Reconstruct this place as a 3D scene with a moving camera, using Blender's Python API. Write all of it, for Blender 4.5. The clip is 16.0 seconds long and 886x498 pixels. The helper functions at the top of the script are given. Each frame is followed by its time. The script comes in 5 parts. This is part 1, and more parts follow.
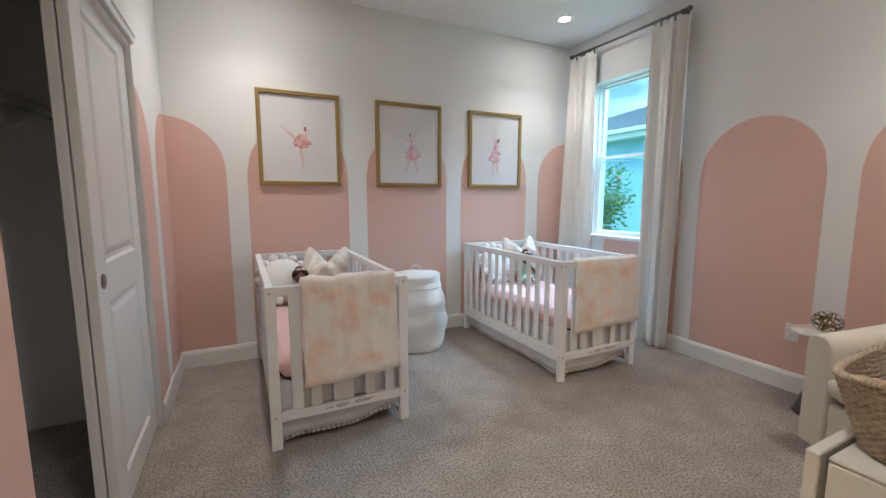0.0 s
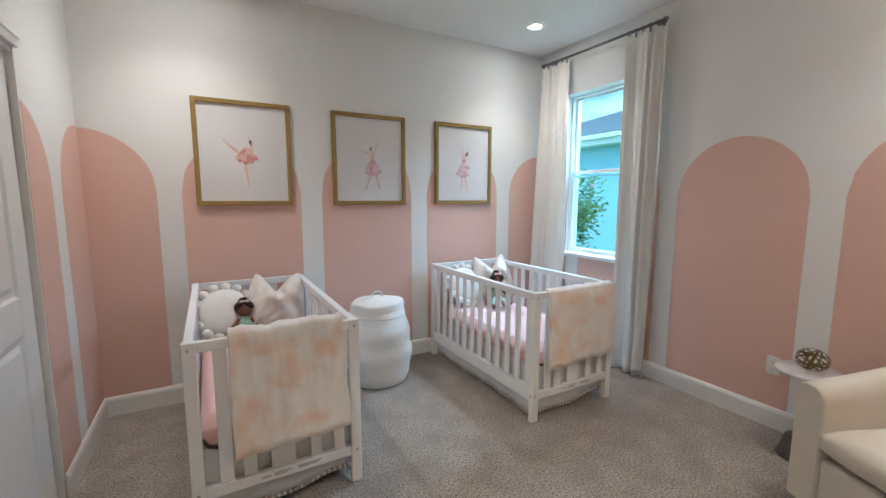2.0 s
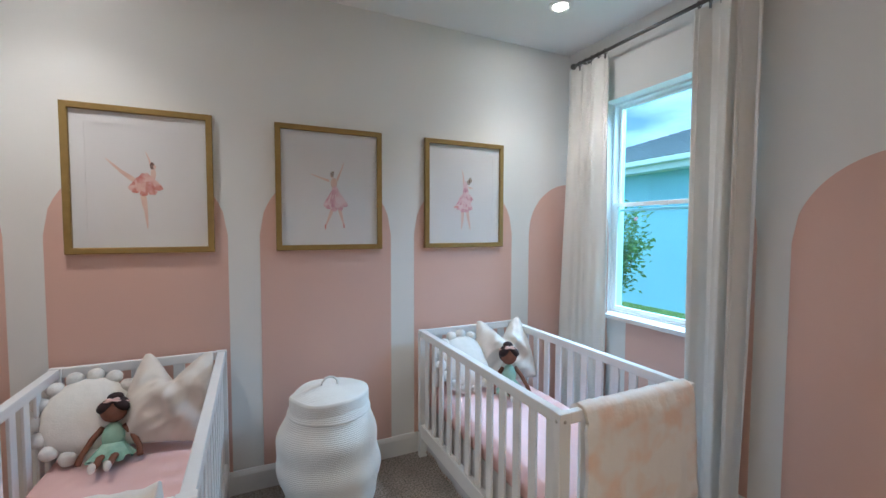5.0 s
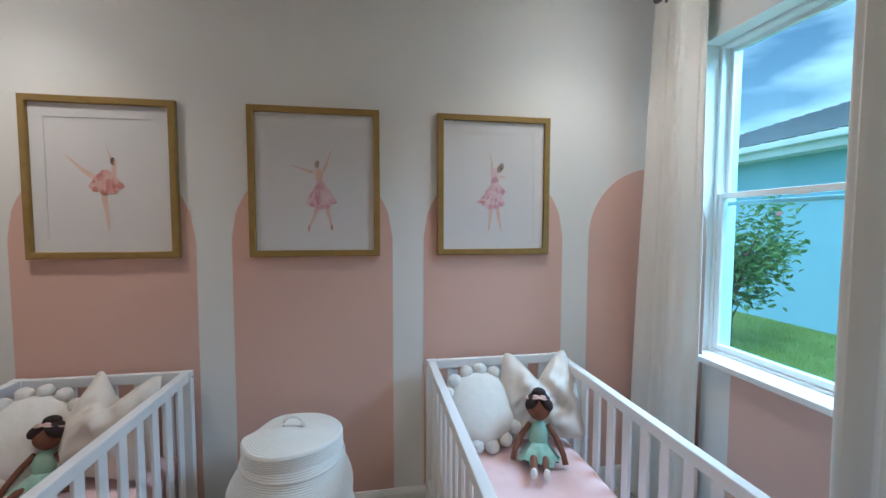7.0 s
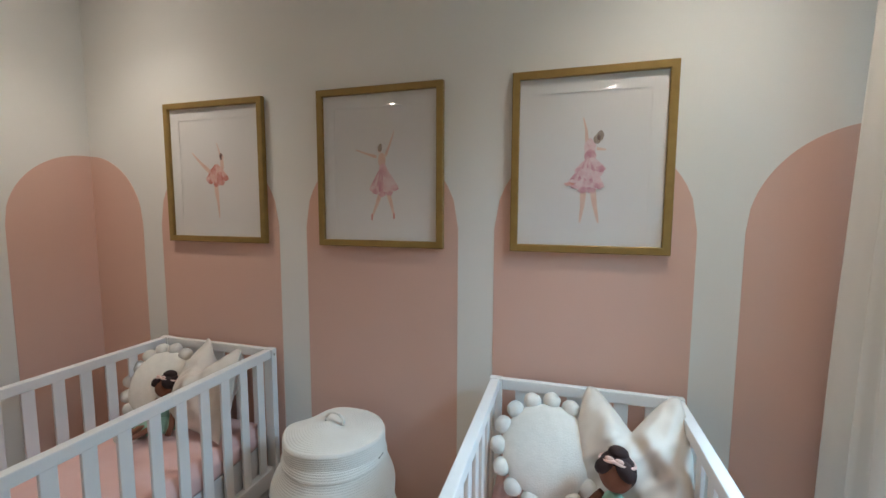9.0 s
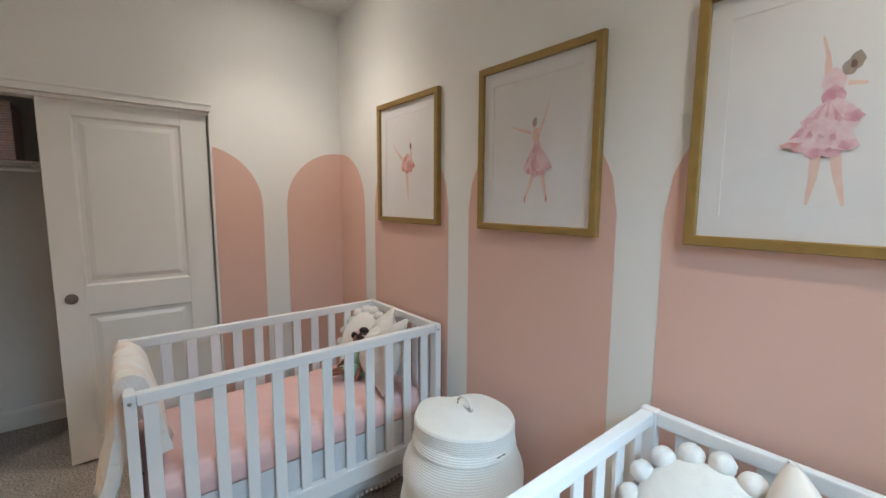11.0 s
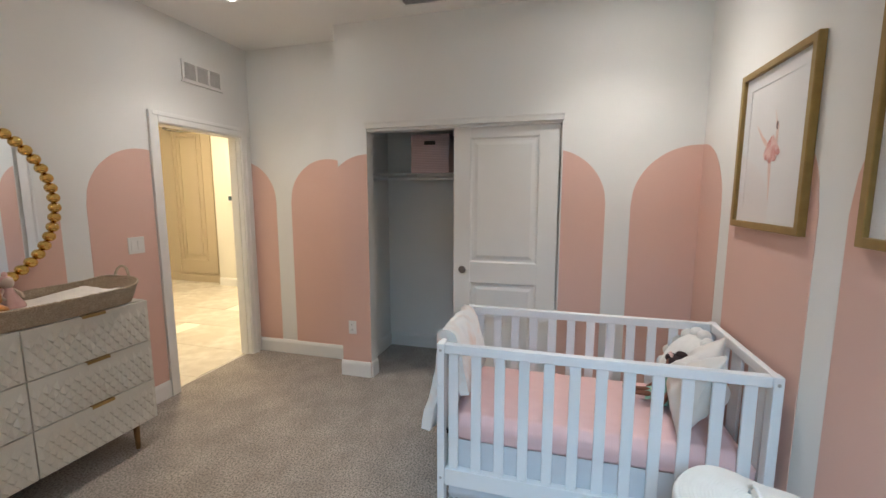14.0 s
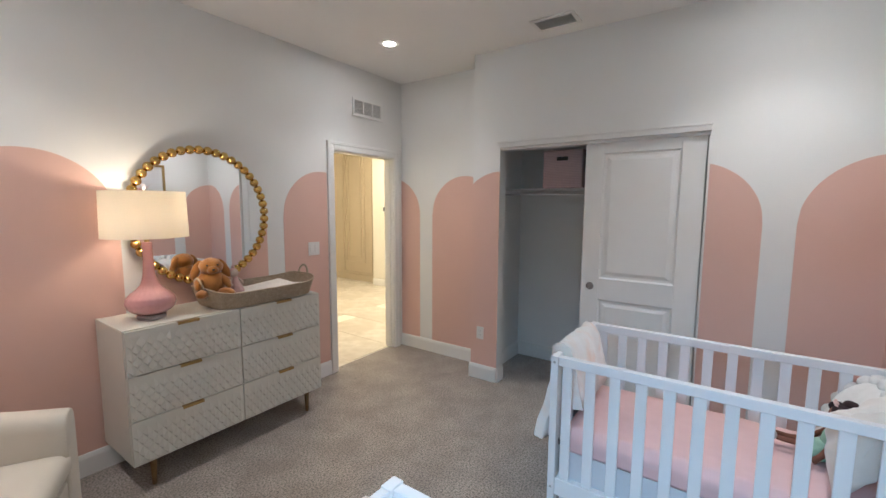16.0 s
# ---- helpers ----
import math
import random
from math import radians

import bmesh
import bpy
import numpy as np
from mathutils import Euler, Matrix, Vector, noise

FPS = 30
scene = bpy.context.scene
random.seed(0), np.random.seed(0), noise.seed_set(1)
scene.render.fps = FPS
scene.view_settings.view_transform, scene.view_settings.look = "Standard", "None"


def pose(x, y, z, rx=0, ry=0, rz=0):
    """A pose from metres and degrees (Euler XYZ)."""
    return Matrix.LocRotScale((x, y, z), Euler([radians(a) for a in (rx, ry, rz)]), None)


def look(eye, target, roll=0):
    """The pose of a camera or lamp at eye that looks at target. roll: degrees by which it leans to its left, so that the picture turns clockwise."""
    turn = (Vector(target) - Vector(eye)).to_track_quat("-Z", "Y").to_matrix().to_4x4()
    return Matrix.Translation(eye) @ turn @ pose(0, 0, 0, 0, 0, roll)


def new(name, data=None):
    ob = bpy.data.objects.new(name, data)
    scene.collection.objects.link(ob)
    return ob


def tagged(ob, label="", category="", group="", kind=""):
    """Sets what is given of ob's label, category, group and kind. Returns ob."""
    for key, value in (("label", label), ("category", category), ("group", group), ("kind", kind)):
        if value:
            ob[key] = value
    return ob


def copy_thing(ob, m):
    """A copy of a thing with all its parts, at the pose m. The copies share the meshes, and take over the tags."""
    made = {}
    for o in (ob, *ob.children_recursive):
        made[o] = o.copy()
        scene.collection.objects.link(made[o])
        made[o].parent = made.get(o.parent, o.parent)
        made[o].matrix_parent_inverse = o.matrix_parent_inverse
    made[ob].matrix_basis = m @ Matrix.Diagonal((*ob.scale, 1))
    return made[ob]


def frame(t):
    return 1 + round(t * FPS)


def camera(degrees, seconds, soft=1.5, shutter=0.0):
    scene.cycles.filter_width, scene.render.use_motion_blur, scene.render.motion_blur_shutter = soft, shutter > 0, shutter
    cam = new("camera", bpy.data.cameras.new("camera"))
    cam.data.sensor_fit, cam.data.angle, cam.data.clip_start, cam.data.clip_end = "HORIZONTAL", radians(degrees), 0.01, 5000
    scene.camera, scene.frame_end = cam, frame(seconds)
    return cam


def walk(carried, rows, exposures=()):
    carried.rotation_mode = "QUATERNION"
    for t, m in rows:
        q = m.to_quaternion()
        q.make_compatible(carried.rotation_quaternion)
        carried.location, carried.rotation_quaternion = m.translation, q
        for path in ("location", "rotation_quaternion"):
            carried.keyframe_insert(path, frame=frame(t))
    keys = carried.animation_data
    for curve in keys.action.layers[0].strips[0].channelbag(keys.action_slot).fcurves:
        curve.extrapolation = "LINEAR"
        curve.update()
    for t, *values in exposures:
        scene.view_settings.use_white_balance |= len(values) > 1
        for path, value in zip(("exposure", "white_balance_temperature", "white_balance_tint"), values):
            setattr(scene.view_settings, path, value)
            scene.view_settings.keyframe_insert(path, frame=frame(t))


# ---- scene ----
cam = camera(94.2, 16.0)
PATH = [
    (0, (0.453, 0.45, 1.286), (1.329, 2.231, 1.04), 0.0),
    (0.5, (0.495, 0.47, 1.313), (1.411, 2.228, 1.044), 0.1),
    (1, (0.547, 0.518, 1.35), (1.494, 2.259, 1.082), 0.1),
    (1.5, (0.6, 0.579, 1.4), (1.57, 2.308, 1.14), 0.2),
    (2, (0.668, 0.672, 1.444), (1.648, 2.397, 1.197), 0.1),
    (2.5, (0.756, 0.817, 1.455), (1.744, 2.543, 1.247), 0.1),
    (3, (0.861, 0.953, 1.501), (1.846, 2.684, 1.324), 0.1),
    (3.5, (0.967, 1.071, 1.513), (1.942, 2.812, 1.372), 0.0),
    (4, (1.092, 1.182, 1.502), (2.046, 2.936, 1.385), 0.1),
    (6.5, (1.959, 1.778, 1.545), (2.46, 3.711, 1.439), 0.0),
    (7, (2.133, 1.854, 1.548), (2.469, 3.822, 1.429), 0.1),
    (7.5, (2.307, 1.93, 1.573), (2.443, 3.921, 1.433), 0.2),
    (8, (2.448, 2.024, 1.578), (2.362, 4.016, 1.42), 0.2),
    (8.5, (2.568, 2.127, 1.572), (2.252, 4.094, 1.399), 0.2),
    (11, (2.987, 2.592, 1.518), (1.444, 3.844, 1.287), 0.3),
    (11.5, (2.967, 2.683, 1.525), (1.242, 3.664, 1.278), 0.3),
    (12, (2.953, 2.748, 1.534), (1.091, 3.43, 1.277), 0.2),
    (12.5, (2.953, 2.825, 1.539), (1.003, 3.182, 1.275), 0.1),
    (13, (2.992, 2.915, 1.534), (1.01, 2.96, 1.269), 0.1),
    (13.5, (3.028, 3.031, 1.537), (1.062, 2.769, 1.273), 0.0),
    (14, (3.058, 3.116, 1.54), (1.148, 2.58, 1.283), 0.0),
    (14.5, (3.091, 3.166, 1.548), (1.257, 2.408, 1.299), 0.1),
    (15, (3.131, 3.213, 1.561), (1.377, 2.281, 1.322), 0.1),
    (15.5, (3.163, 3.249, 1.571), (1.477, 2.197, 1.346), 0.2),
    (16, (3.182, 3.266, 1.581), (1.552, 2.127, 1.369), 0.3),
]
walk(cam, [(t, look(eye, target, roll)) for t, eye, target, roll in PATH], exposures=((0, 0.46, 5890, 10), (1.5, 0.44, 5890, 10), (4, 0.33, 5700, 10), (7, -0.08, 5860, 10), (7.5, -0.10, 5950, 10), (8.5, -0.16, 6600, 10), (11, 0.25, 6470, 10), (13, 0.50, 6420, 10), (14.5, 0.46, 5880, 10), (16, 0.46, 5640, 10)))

# ---- light ----
world = bpy.data.worlds.new("world")
scene.world = world
world.use_nodes = True
wn = world.node_tree.nodes
sky = wn.new("ShaderNodeTexSky")
sky.sky_type, sky.sun_disc = "NISHITA", False
sky.sun_elevation, sky.sun_rotation = radians(51), radians(231)
sky.air_density, sky.dust_density = 1.2, 0.6
cloud, ramp_c, mix_c, where_c, flat_c = wn.new("ShaderNodeTexNoise"), wn.new("ShaderNodeValToRGB"), wn.new("ShaderNodeMix"), wn.new("ShaderNodeTexCoord"), wn.new("ShaderNodeMapping")
cloud.inputs["Scale"].default_value, cloud.inputs["Detail"].default_value = 2.2, 6.0
flat_c.inputs["Scale"].default_value = (1.0, 1.0, 3.5)
ramp_c.color_ramp.elements[0].position, ramp_c.color_ramp.elements[1].position = 0.32, 0.50
mix_c.data_type = "RGBA"
mix_c.inputs["B"].default_value = (10.0, 11.2, 12.6, 1)
for a, b in ((where_c.outputs["Generated"], flat_c.inputs["Vector"]), (flat_c.outputs["Vector"], cloud.inputs["Vector"]), (cloud.outputs["Fac"], ramp_c.inputs["Fac"]), (ramp_c.outputs["Color"], mix_c.inputs["Factor"]), (sky.outputs[0], mix_c.inputs["A"]), (mix_c.outputs["Result"], wn["Background"].inputs[0])):
    world.node_tree.links.new(a, b)
wn["Background"].inputs[1].default_value = 0.14


def lamp(name, kind, m, watts, colour, **more):
    data = bpy.data.lights.new(name, kind)
    data.energy, data.color = watts, colour
    for key, value in more.items():
        if key == "size":
            data.size = value
        elif key == "size_y":
            data.shape, data.size_y = "RECTANGLE", value
        elif key == "radius":
            data.shadow_soft_size = value
        elif key == "spot":
            data.spot_size, data.spot_blend = radians(value), 1.0
        elif key == "angle":
            data.angle = radians(value)
    ob = new(name, data)
    ob.matrix_world = m
    return ob


CEIL = 2.865
XE, YN, YS = 3.70, 4.0, 0.275
CANS = [(0.605, 0.93), (3.138, 0.93), (0.605, 3.457), (3.138, 3.457)]
WARM = (1.0, 0.915, 0.805)
lamp("sun", "SUN", look((0, 0, 0), (0.5, 0.4, -0.8)), 2.2, (1.0, 0.96, 0.9), angle=12)
for cx, cy in CANS:
    lamp("can_light_lamp", "SPOT", pose(cx, cy, CEIL - 0.012), 50, WARM, spot=116, radius=0.045)
# Unseen area lamp added above the window outside, strengthening the sky's light.
lamp("added_daylight_fill", "AREA", look((4.75, 3.19, 3.15), (2.6, 3.19, 0.5)), 270, (0.42, 0.73, 1.0), size=1.5, size_y=1.3)
lamp("hall_lamp", "POINT", pose(-1.2, -1.5, 2.35), 98, (1.0, 0.80, 0.50), radius=0.15)


# ---- materials ----
def material(name, colour, rough=0.6, metal=0.0, dark=None, scale=8.0, spread=0.5, grain=0.0, grain_scale=200.0, bump=0.0, bump_scale=300.0, coat=0.0, sheen=0.0, edge=(0.36, 0.70)):
    """A principled material: a colour that drifts towards dark in soft patches, a fine grain of brightness, and fine relief."""
    m = bpy.data.materials.new(name)
    m.use_nodes = True
    n, l = m.node_tree.nodes, m.node_tree.links
    p = n["Principled BSDF"]
    p.inputs["Roughness"].default_value, p.inputs["Metallic"].default_value = rough, metal
    p.inputs["Coat Weight"].default_value, p.inputs["Sheen Weight"].default_value = coat, sheen
    p.inputs["Base Color"].default_value = (*colour, 1)
    where = n.new("ShaderNodeTexCoord").outputs["Object"]

    def noise_node(s, detail):
        t = n.new("ShaderNodeTexNoise")
        t.inputs["Scale"].default_value, t.inputs["Detail"].default_value = s, detail
        l.new(where, t.inputs["Vector"])
        return t.outputs["Fac"]

    def mix(a, b, fac):
        x = n.new("ShaderNodeMix")
        x.data_type = "RGBA"
        l.new(fac, x.inputs["Factor"])
        for v, socket in ((a, x.inputs["A"]), (b, x.inputs["B"])):
            if isinstance(v, tuple):
                socket.default_value = (*v, 1)
            else:
                l.new(v, socket)
        return x.outputs["Result"]

    def ramp(fac, a, b):
        r = n.new("ShaderNodeMapRange")
        r.inputs["From Min"].default_value, r.inputs["From Max"].default_value = a, b
        l.new(fac, r.inputs["Value"])
        return r.outputs["Result"]

    out = None
    if dark:
        out = mix(colour, dark, ramp(noise_node(scale, 5), 0.5 - spread / 2, 0.5 + spread / 2))
    if grain:
        low = tuple(c * (1 - grain) for c in (dark or colour))
        out = mix(out or colour, low, ramp(noise_node(grain_scale, 4), *edge))
    if out:
        l.new(out, p.inputs["Base Color"])
    if bump:
        b = n.new("ShaderNodeBump")
        b.inputs["Strength"].default_value, b.inputs["Distance"].default_value = bump, 0.002
        l.new(noise_node(bump_scale, 3), b.inputs["Height"])
        l.new(b.outputs["Normal"], p.inputs["Normal"])
    return m


def glass(name, tint=(1, 1, 1)):
    """Thin clear glass: mostly clear, with a mirror sheen at grazing angles."""
    m = bpy.data.materials.new(name)
    m.use_nodes = True
    n, l = m.node_tree.nodes, m.node_tree.links
    clear, shine, mixer, facing, power, add = n.new("ShaderNodeBsdfTransparent"), n.new("ShaderNodeBsdfGlossy"), n.new("ShaderNodeMixShader"), n.new("ShaderNodeLayerWeight"), n.new("ShaderNodeMath"), n.new("ShaderNodeMath")
    clear.inputs[0].default_value = (*tint, 1)
    shine.inputs["Roughness"].default_value = 0.02
    facing.inputs["Blend"].default_value = 0.5
    power.operation, add.operation = "POWER", "MULTIPLY_ADD"
    power.inputs[1].default_value = 5.0
    add.inputs[1].default_value, add.inputs[2].default_value = 0.6, 0.022
    l.new(facing.outputs["Facing"], power.inputs[0])
    l.new(power.outputs[0], add.inputs[0])
    l.new(add.outputs[0], mixer.inputs[0])
    l.new(clear.outputs[0], mixer.inputs[1])
    l.new(shine.outputs[0], mixer.inputs[2])
    l.new(mixer.outputs[0], n["Material Output"].inputs["Surface"])
    return m


def glow(name, colour, strength):
    m = bpy.data.materials.new(name)
    m.use_nodes = True
    p = m.node_tree.nodes["Principled BSDF"]
    p.inputs["Base Color"].default_value = (*colour, 1)
    p.inputs["Emission Color"].default_value, p.inputs["Emission Strength"].default_value = (*colour, 1), strength
    return m


WALL = material("wall_paint", (0.785, 0.78, 0.755), 0.75, dark=(0.76, 0.75, 0.725), scale=1.5, bump=0.12, bump_scale=140)
PINK = material("pink_wall_paint", (0.72, 0.470, 0.390), 0.72, dark=(0.69, 0.450, 0.375), scale=1.5, bump=0.12, bump_scale=140)
CEILING = material("ceiling_paint", (0.85, 0.84, 0.82), 0.9, dark=(0.82, 0.81, 0.79), scale=2, bump=0.4, bump_scale=60)
TRIM = material("white_trim_paint", (0.80, 0.79, 0.77), 0.35, dark=(0.77, 0.76, 0.73), scale=3, bump=0.03, bump_scale=60)
CARPET = material("carpet", (0.45, 0.392, 0.345), 0.95, dark=(0.335, 0.288, 0.250), scale=5.0, spread=0.28, grain=0.56, grain_scale=96, bump=1.0, bump_scale=125, sheen=0.2, edge=(0.41, 0.65))
CRIB = material("white_crib_lacquer", (0.82, 0.82, 0.82), 0.3, dark=(0.79, 0.79, 0.79), scale=5, bump=0.02, bump_scale=80)
BRONZE = material("dull_nickel", (0.30, 0.265, 0.25), 0.4, 0.9, dark=(0.22, 0.19, 0.175), scale=40)
STEEL = material("brushed_steel", (0.55, 0.53, 0.5), 0.35, 1.0, dark=(0.45, 0.43, 0.4), scale=20)
PLASTIC = material("white_plastic", (0.78, 0.77, 0.74), 0.4, dark=(0.75, 0.74, 0.71), scale=6)
# Near-black that paints the shade inside small openings.
DARK = material("gap_shade_black", (0.02, 0.02, 0.02), 0.8)
VENT = material("vent_shadow_grey", (0.22, 0.22, 0.23), 0.6)
GLASS = glass("window_glass", (0.74, 0.95, 1.0))


# ---- mesh helpers ----
def grid_faces(bm, rows, close_u=False, close_v=False, mat=0):
    """Quads over rows of vertices."""
    nv, nu = len(rows), len(rows[0])
    for i in range(nv if close_v else nv - 1):
        for j in range(nu if close_u else nu - 1):
            a, b, c, d = rows[i][j], rows[i][(j + 1) % nu], rows[(i + 1) % nv][(j + 1) % nu], rows[(i + 1) % nv][j]
            f = bm.faces.new((a, b, c, d))
            f.smooth, f.material_index = True, mat


def box(bm, x0, x1, y0, y1, z0, z1, bevel=0.0, segments=2, mat=0, m=None):
    v = [bm.verts.new((x, y, z)) for z in (z0, z1) for y in (y0, y1) for x in (x0, x1)]
    faces = [bm.faces.new([v[k] for k in q]) for q in ((0, 2, 3, 1), (4, 5, 7, 6), (0, 1, 5, 4), (2, 6, 7, 3), (0, 4, 6, 2), (1, 3, 7, 5))]
    for f in faces:
        f.material_index = mat
    made = v
    if bevel:
        r = bmesh.ops.bevel(bm, geom=list({e for f in faces for e in f.edges}), offset=bevel, segments=segments, profile=0.6, affect="EDGES", clamp_overlap=True)
        made = list({w for f in r["faces"] for w in f.verts} | {w for w in v if w.is_valid})
        for f in r["faces"]:
            f.material_index = mat
    if m:
        bmesh.ops.transform(bm, matrix=m, verts=made)
    return bm


def lathe(bm, profile, segments=32, at=(0, 0, 0), mat=0, wobble=None):
    rows = []
    for r, z in profile:
        row = []
        for k in range(segments):
            a = 2 * math.pi * k / segments
            q = r if wobble is None else r * wobble(a, z)
            row.append(bm.verts.new((at[0] + q * math.cos(a), at[1] + q * math.sin(a), at[2] + z)))
        rows.append(row)
    grid_faces(bm, rows, close_u=True, mat=mat)
    for row, flip in ((rows[0], True), (rows[-1], False)):
        f = bm.faces.new(row[::-1] if flip else row)
        f.material_index = mat
    return bm


def tube(bm, points, radius, sides=8, closed=False, mat=0):
    pts = [Vector(p) for p in points]
    rows = []
    for k, p in enumerate(pts):
        ahead = (pts[(k + 1) % len(pts)] if closed or k + 1 < len(pts) else p) - (pts[k - 1] if closed or k else p)
        ahead.normalize()
        side = ahead.cross(Vector((0, 0, 1)) if abs(ahead.z) < 0.9 else Vector((1, 0, 0))).normalized()
        up = side.cross(ahead)
        r = radius[k] if isinstance(radius, (list, tuple)) else radius
        rows.append([bm.verts.new(p + r * (math.cos(2 * math.pi * s / sides) * side + math.sin(2 * math.pi * s / sides) * up)) for s in range(sides)])
    grid_faces(bm, rows, close_u=True, close_v=closed, mat=mat)
    if not closed:
        for row in (rows[0], rows[-1]):
            f = bm.faces.new(row)
            f.material_index = mat
    return bm


def ball(bm, centre, radii, m=None, rings=10, segments=16, mat=0):
    r = bmesh.ops.create_uvsphere(bm, u_segments=segments, v_segments=rings, radius=1.0)
    t = Matrix.Translation(centre) @ (m or Matrix()) @ Matrix.Diagonal((*radii, 1))
    bmesh.ops.transform(bm, matrix=t, verts=r["verts"])
    for f in {f for w in r["verts"] for f in w.link_faces}:
        f.smooth, f.material_index = True, mat
    return bm


def slab(bm, outline, thick, m=None, mat=0):
    """A plate whose front is the outline (x, y) at z = thick over z = 0."""
    low = [bm.verts.new((x, y, 0)) for x, y in outline]
    top = [bm.verts.new((x, y, thick)) for x, y in outline]
    fs = [bm.faces.new(top), bm.faces.new(low[::-1])]
    for k in range(len(outline)):
        j = (k + 1) % len(outline)
        fs.append(bm.faces.new((low[k], low[j], top[j], top[k])))
    for f in fs:
        f.material_index = mat
    if m:
        bmesh.ops.transform(bm, matrix=m, verts=low + top)
    return bm


def finish(name, bm, mats):
    bmesh.ops.recalc_face_normals(bm, faces=bm.faces)
    me = bpy.data.meshes.new(name)
    bm.to_mesh(me)
    bm.free()
    for mt in mats if isinstance(mats, (list, tuple)) else [mats]:
        me.materials.append(mt)
    return me


def part(name, bm, mats, parent=None, label=""):
    ob = new(name, finish(name, bm, mats))
    ob.parent = parent
    return tagged(ob, label) if label else ob


def thing(name, at, label, category, group="", turn=0.0, kind=""):
    ob = new(name)
    ob.empty_display_size = 0.05
    ob.matrix_world = pose(*at, 0, 0, turn)
    return tagged(ob, label, category, group, kind)


def solid(name, bm, mats, label, category, kind="", group=""):
    return tagged(new(name, finish(name, bm, mats)), label, category, group, kind)


def B():
    return bmesh.new()


# ---- room shell ----
bm = B()
box(bm, -0.9, 3.75, 0.21, 4.05, -0.1, 0.0)
solid("floor", bm, CARPET, "grey-beige cut pile carpet with soft footprints", "floor", "structure")
bm = B()
box(bm, -1.0, 3.95, 0.1, 4.2, CEIL, CEIL + 0.1)
solid("ceiling", bm, CEILING, "flat white painted ceiling with recessed lights", "ceiling", "structure")
bm = B()
box(bm, -0.95, 3.95, YN, 4.2, -0.1, CEIL)
wall_n = solid("wall_north", bm, WALL, "white wall with painted pink arches behind the cribs", "wall", "structure")
WY0, WY1, WZ0, WZ1 = 2.80, 3.64, 0.915, 2.41
bm = B()
box(bm, XE, 3.92, 0.1, WY0, -0.1, CEIL)
box(bm, XE, 3.92, WY1, YN, -0.1, CEIL)
box(bm, XE, 3.92, WY0, WY1, -0.1, WZ0)
box(bm, XE, 3.92, WY0, WY1, WZ1, CEIL)
wall_e = solid("wall_east", bm, WALL, "white wall with painted pink arches and a curtained window", "wall", "structure")
DX0, DX1, DZ = -0.163, 0.642, 2.068
bm = B()
box(bm, DX1, XE, YS - 0.12, YS, -0.1, CEIL)
box(bm, -0.42, DX0, YS - 0.12, YS, -0.1, CEIL)
box(bm, DX0, DX1, YS - 0.12, YS, DZ, CEIL)
wall_s = solid("wall_south", bm, WALL, "white wall with painted pink arches and a doorway", "wall", "structure")
CY0, CY1, CZ = 1.628, 3.118, 2.064
bm = B()
box(bm, -0.42, -0.30, YS, 1.366, -0.1, CEIL)
box(bm, -0.90, -0.012, 1.366, 1.466, -0.1, CEIL)
box(bm, -0.012, 0.0, 1.366, CY0, -0.1, CEIL)
box(bm, -0.11, -0.012, 1.466, CY0, -0.1, CEIL)
box(bm, -0.11, 0.0, CY1, YN, -0.1, CEIL)
box(bm, -0.11, 0.0, CY0, CY1, CZ, CEIL)
wall_w = solid("wall_west", bm, WALL, "white wall with painted pink arches around the closet opening", "wall", "structure")
bm = B()
box(bm, -0.90, -0.80, 1.466, 3.40, -0.1, CEIL)
box(bm, -0.80, -0.11, 3.40, 3.50, -0.1, CEIL)
solid("wall_closet", bm, WALL, "plain white inner walls of the closet", "wall", "structure")


# painted arches: c is the middle along the wall, cut to lo..hi
SPRING, RISE, HALF = 1.478, 0.388, 0.388


def arch_outline(c, lo, hi, drop=0.0):
    pts = []
    steps = 36
    lo, hi = max(lo, c - HALF), min(hi, c + HALF)
    pts.append((lo, 0.02))
    pts.append((hi, 0.02))
    for k in range(steps + 1):
        u = hi + (lo - hi) * k / steps
        pts.append((u, SPRING - drop + RISE * math.sqrt(max(0.0, 1 - ((u - c) / HALF) ** 2))))
    return pts


def arch(wall, c, lo, hi, m, drop=0.0):
    bm = B()
    slab(bm, arch_outline(c, lo, hi, drop), 0.0022, m)
    part("painted_arch", bm, PINK, wall)


NORTH = Matrix(((1, 0, 0, 0), (0, 0, -1, YN), (0, 1, 0, 0), (0, 0, 0, 1)))
SOUTH = Matrix(((-1, 0, 0, 0), (0, 0, 1, YS), (0, 1, 0, 0), (0, 0, 0, 1)))


def facing_west(x):
    return Matrix(((0, 0, -1, x), (1, 0, 0, 0), (0, 1, 0, 0), (0, 0, 0, 1)))


def facing_east(x):
    return Matrix(((0, 0, 1, x), (1, 0, 0, 0), (0, 1, 0, 0), (0, 0, 0, 1)))


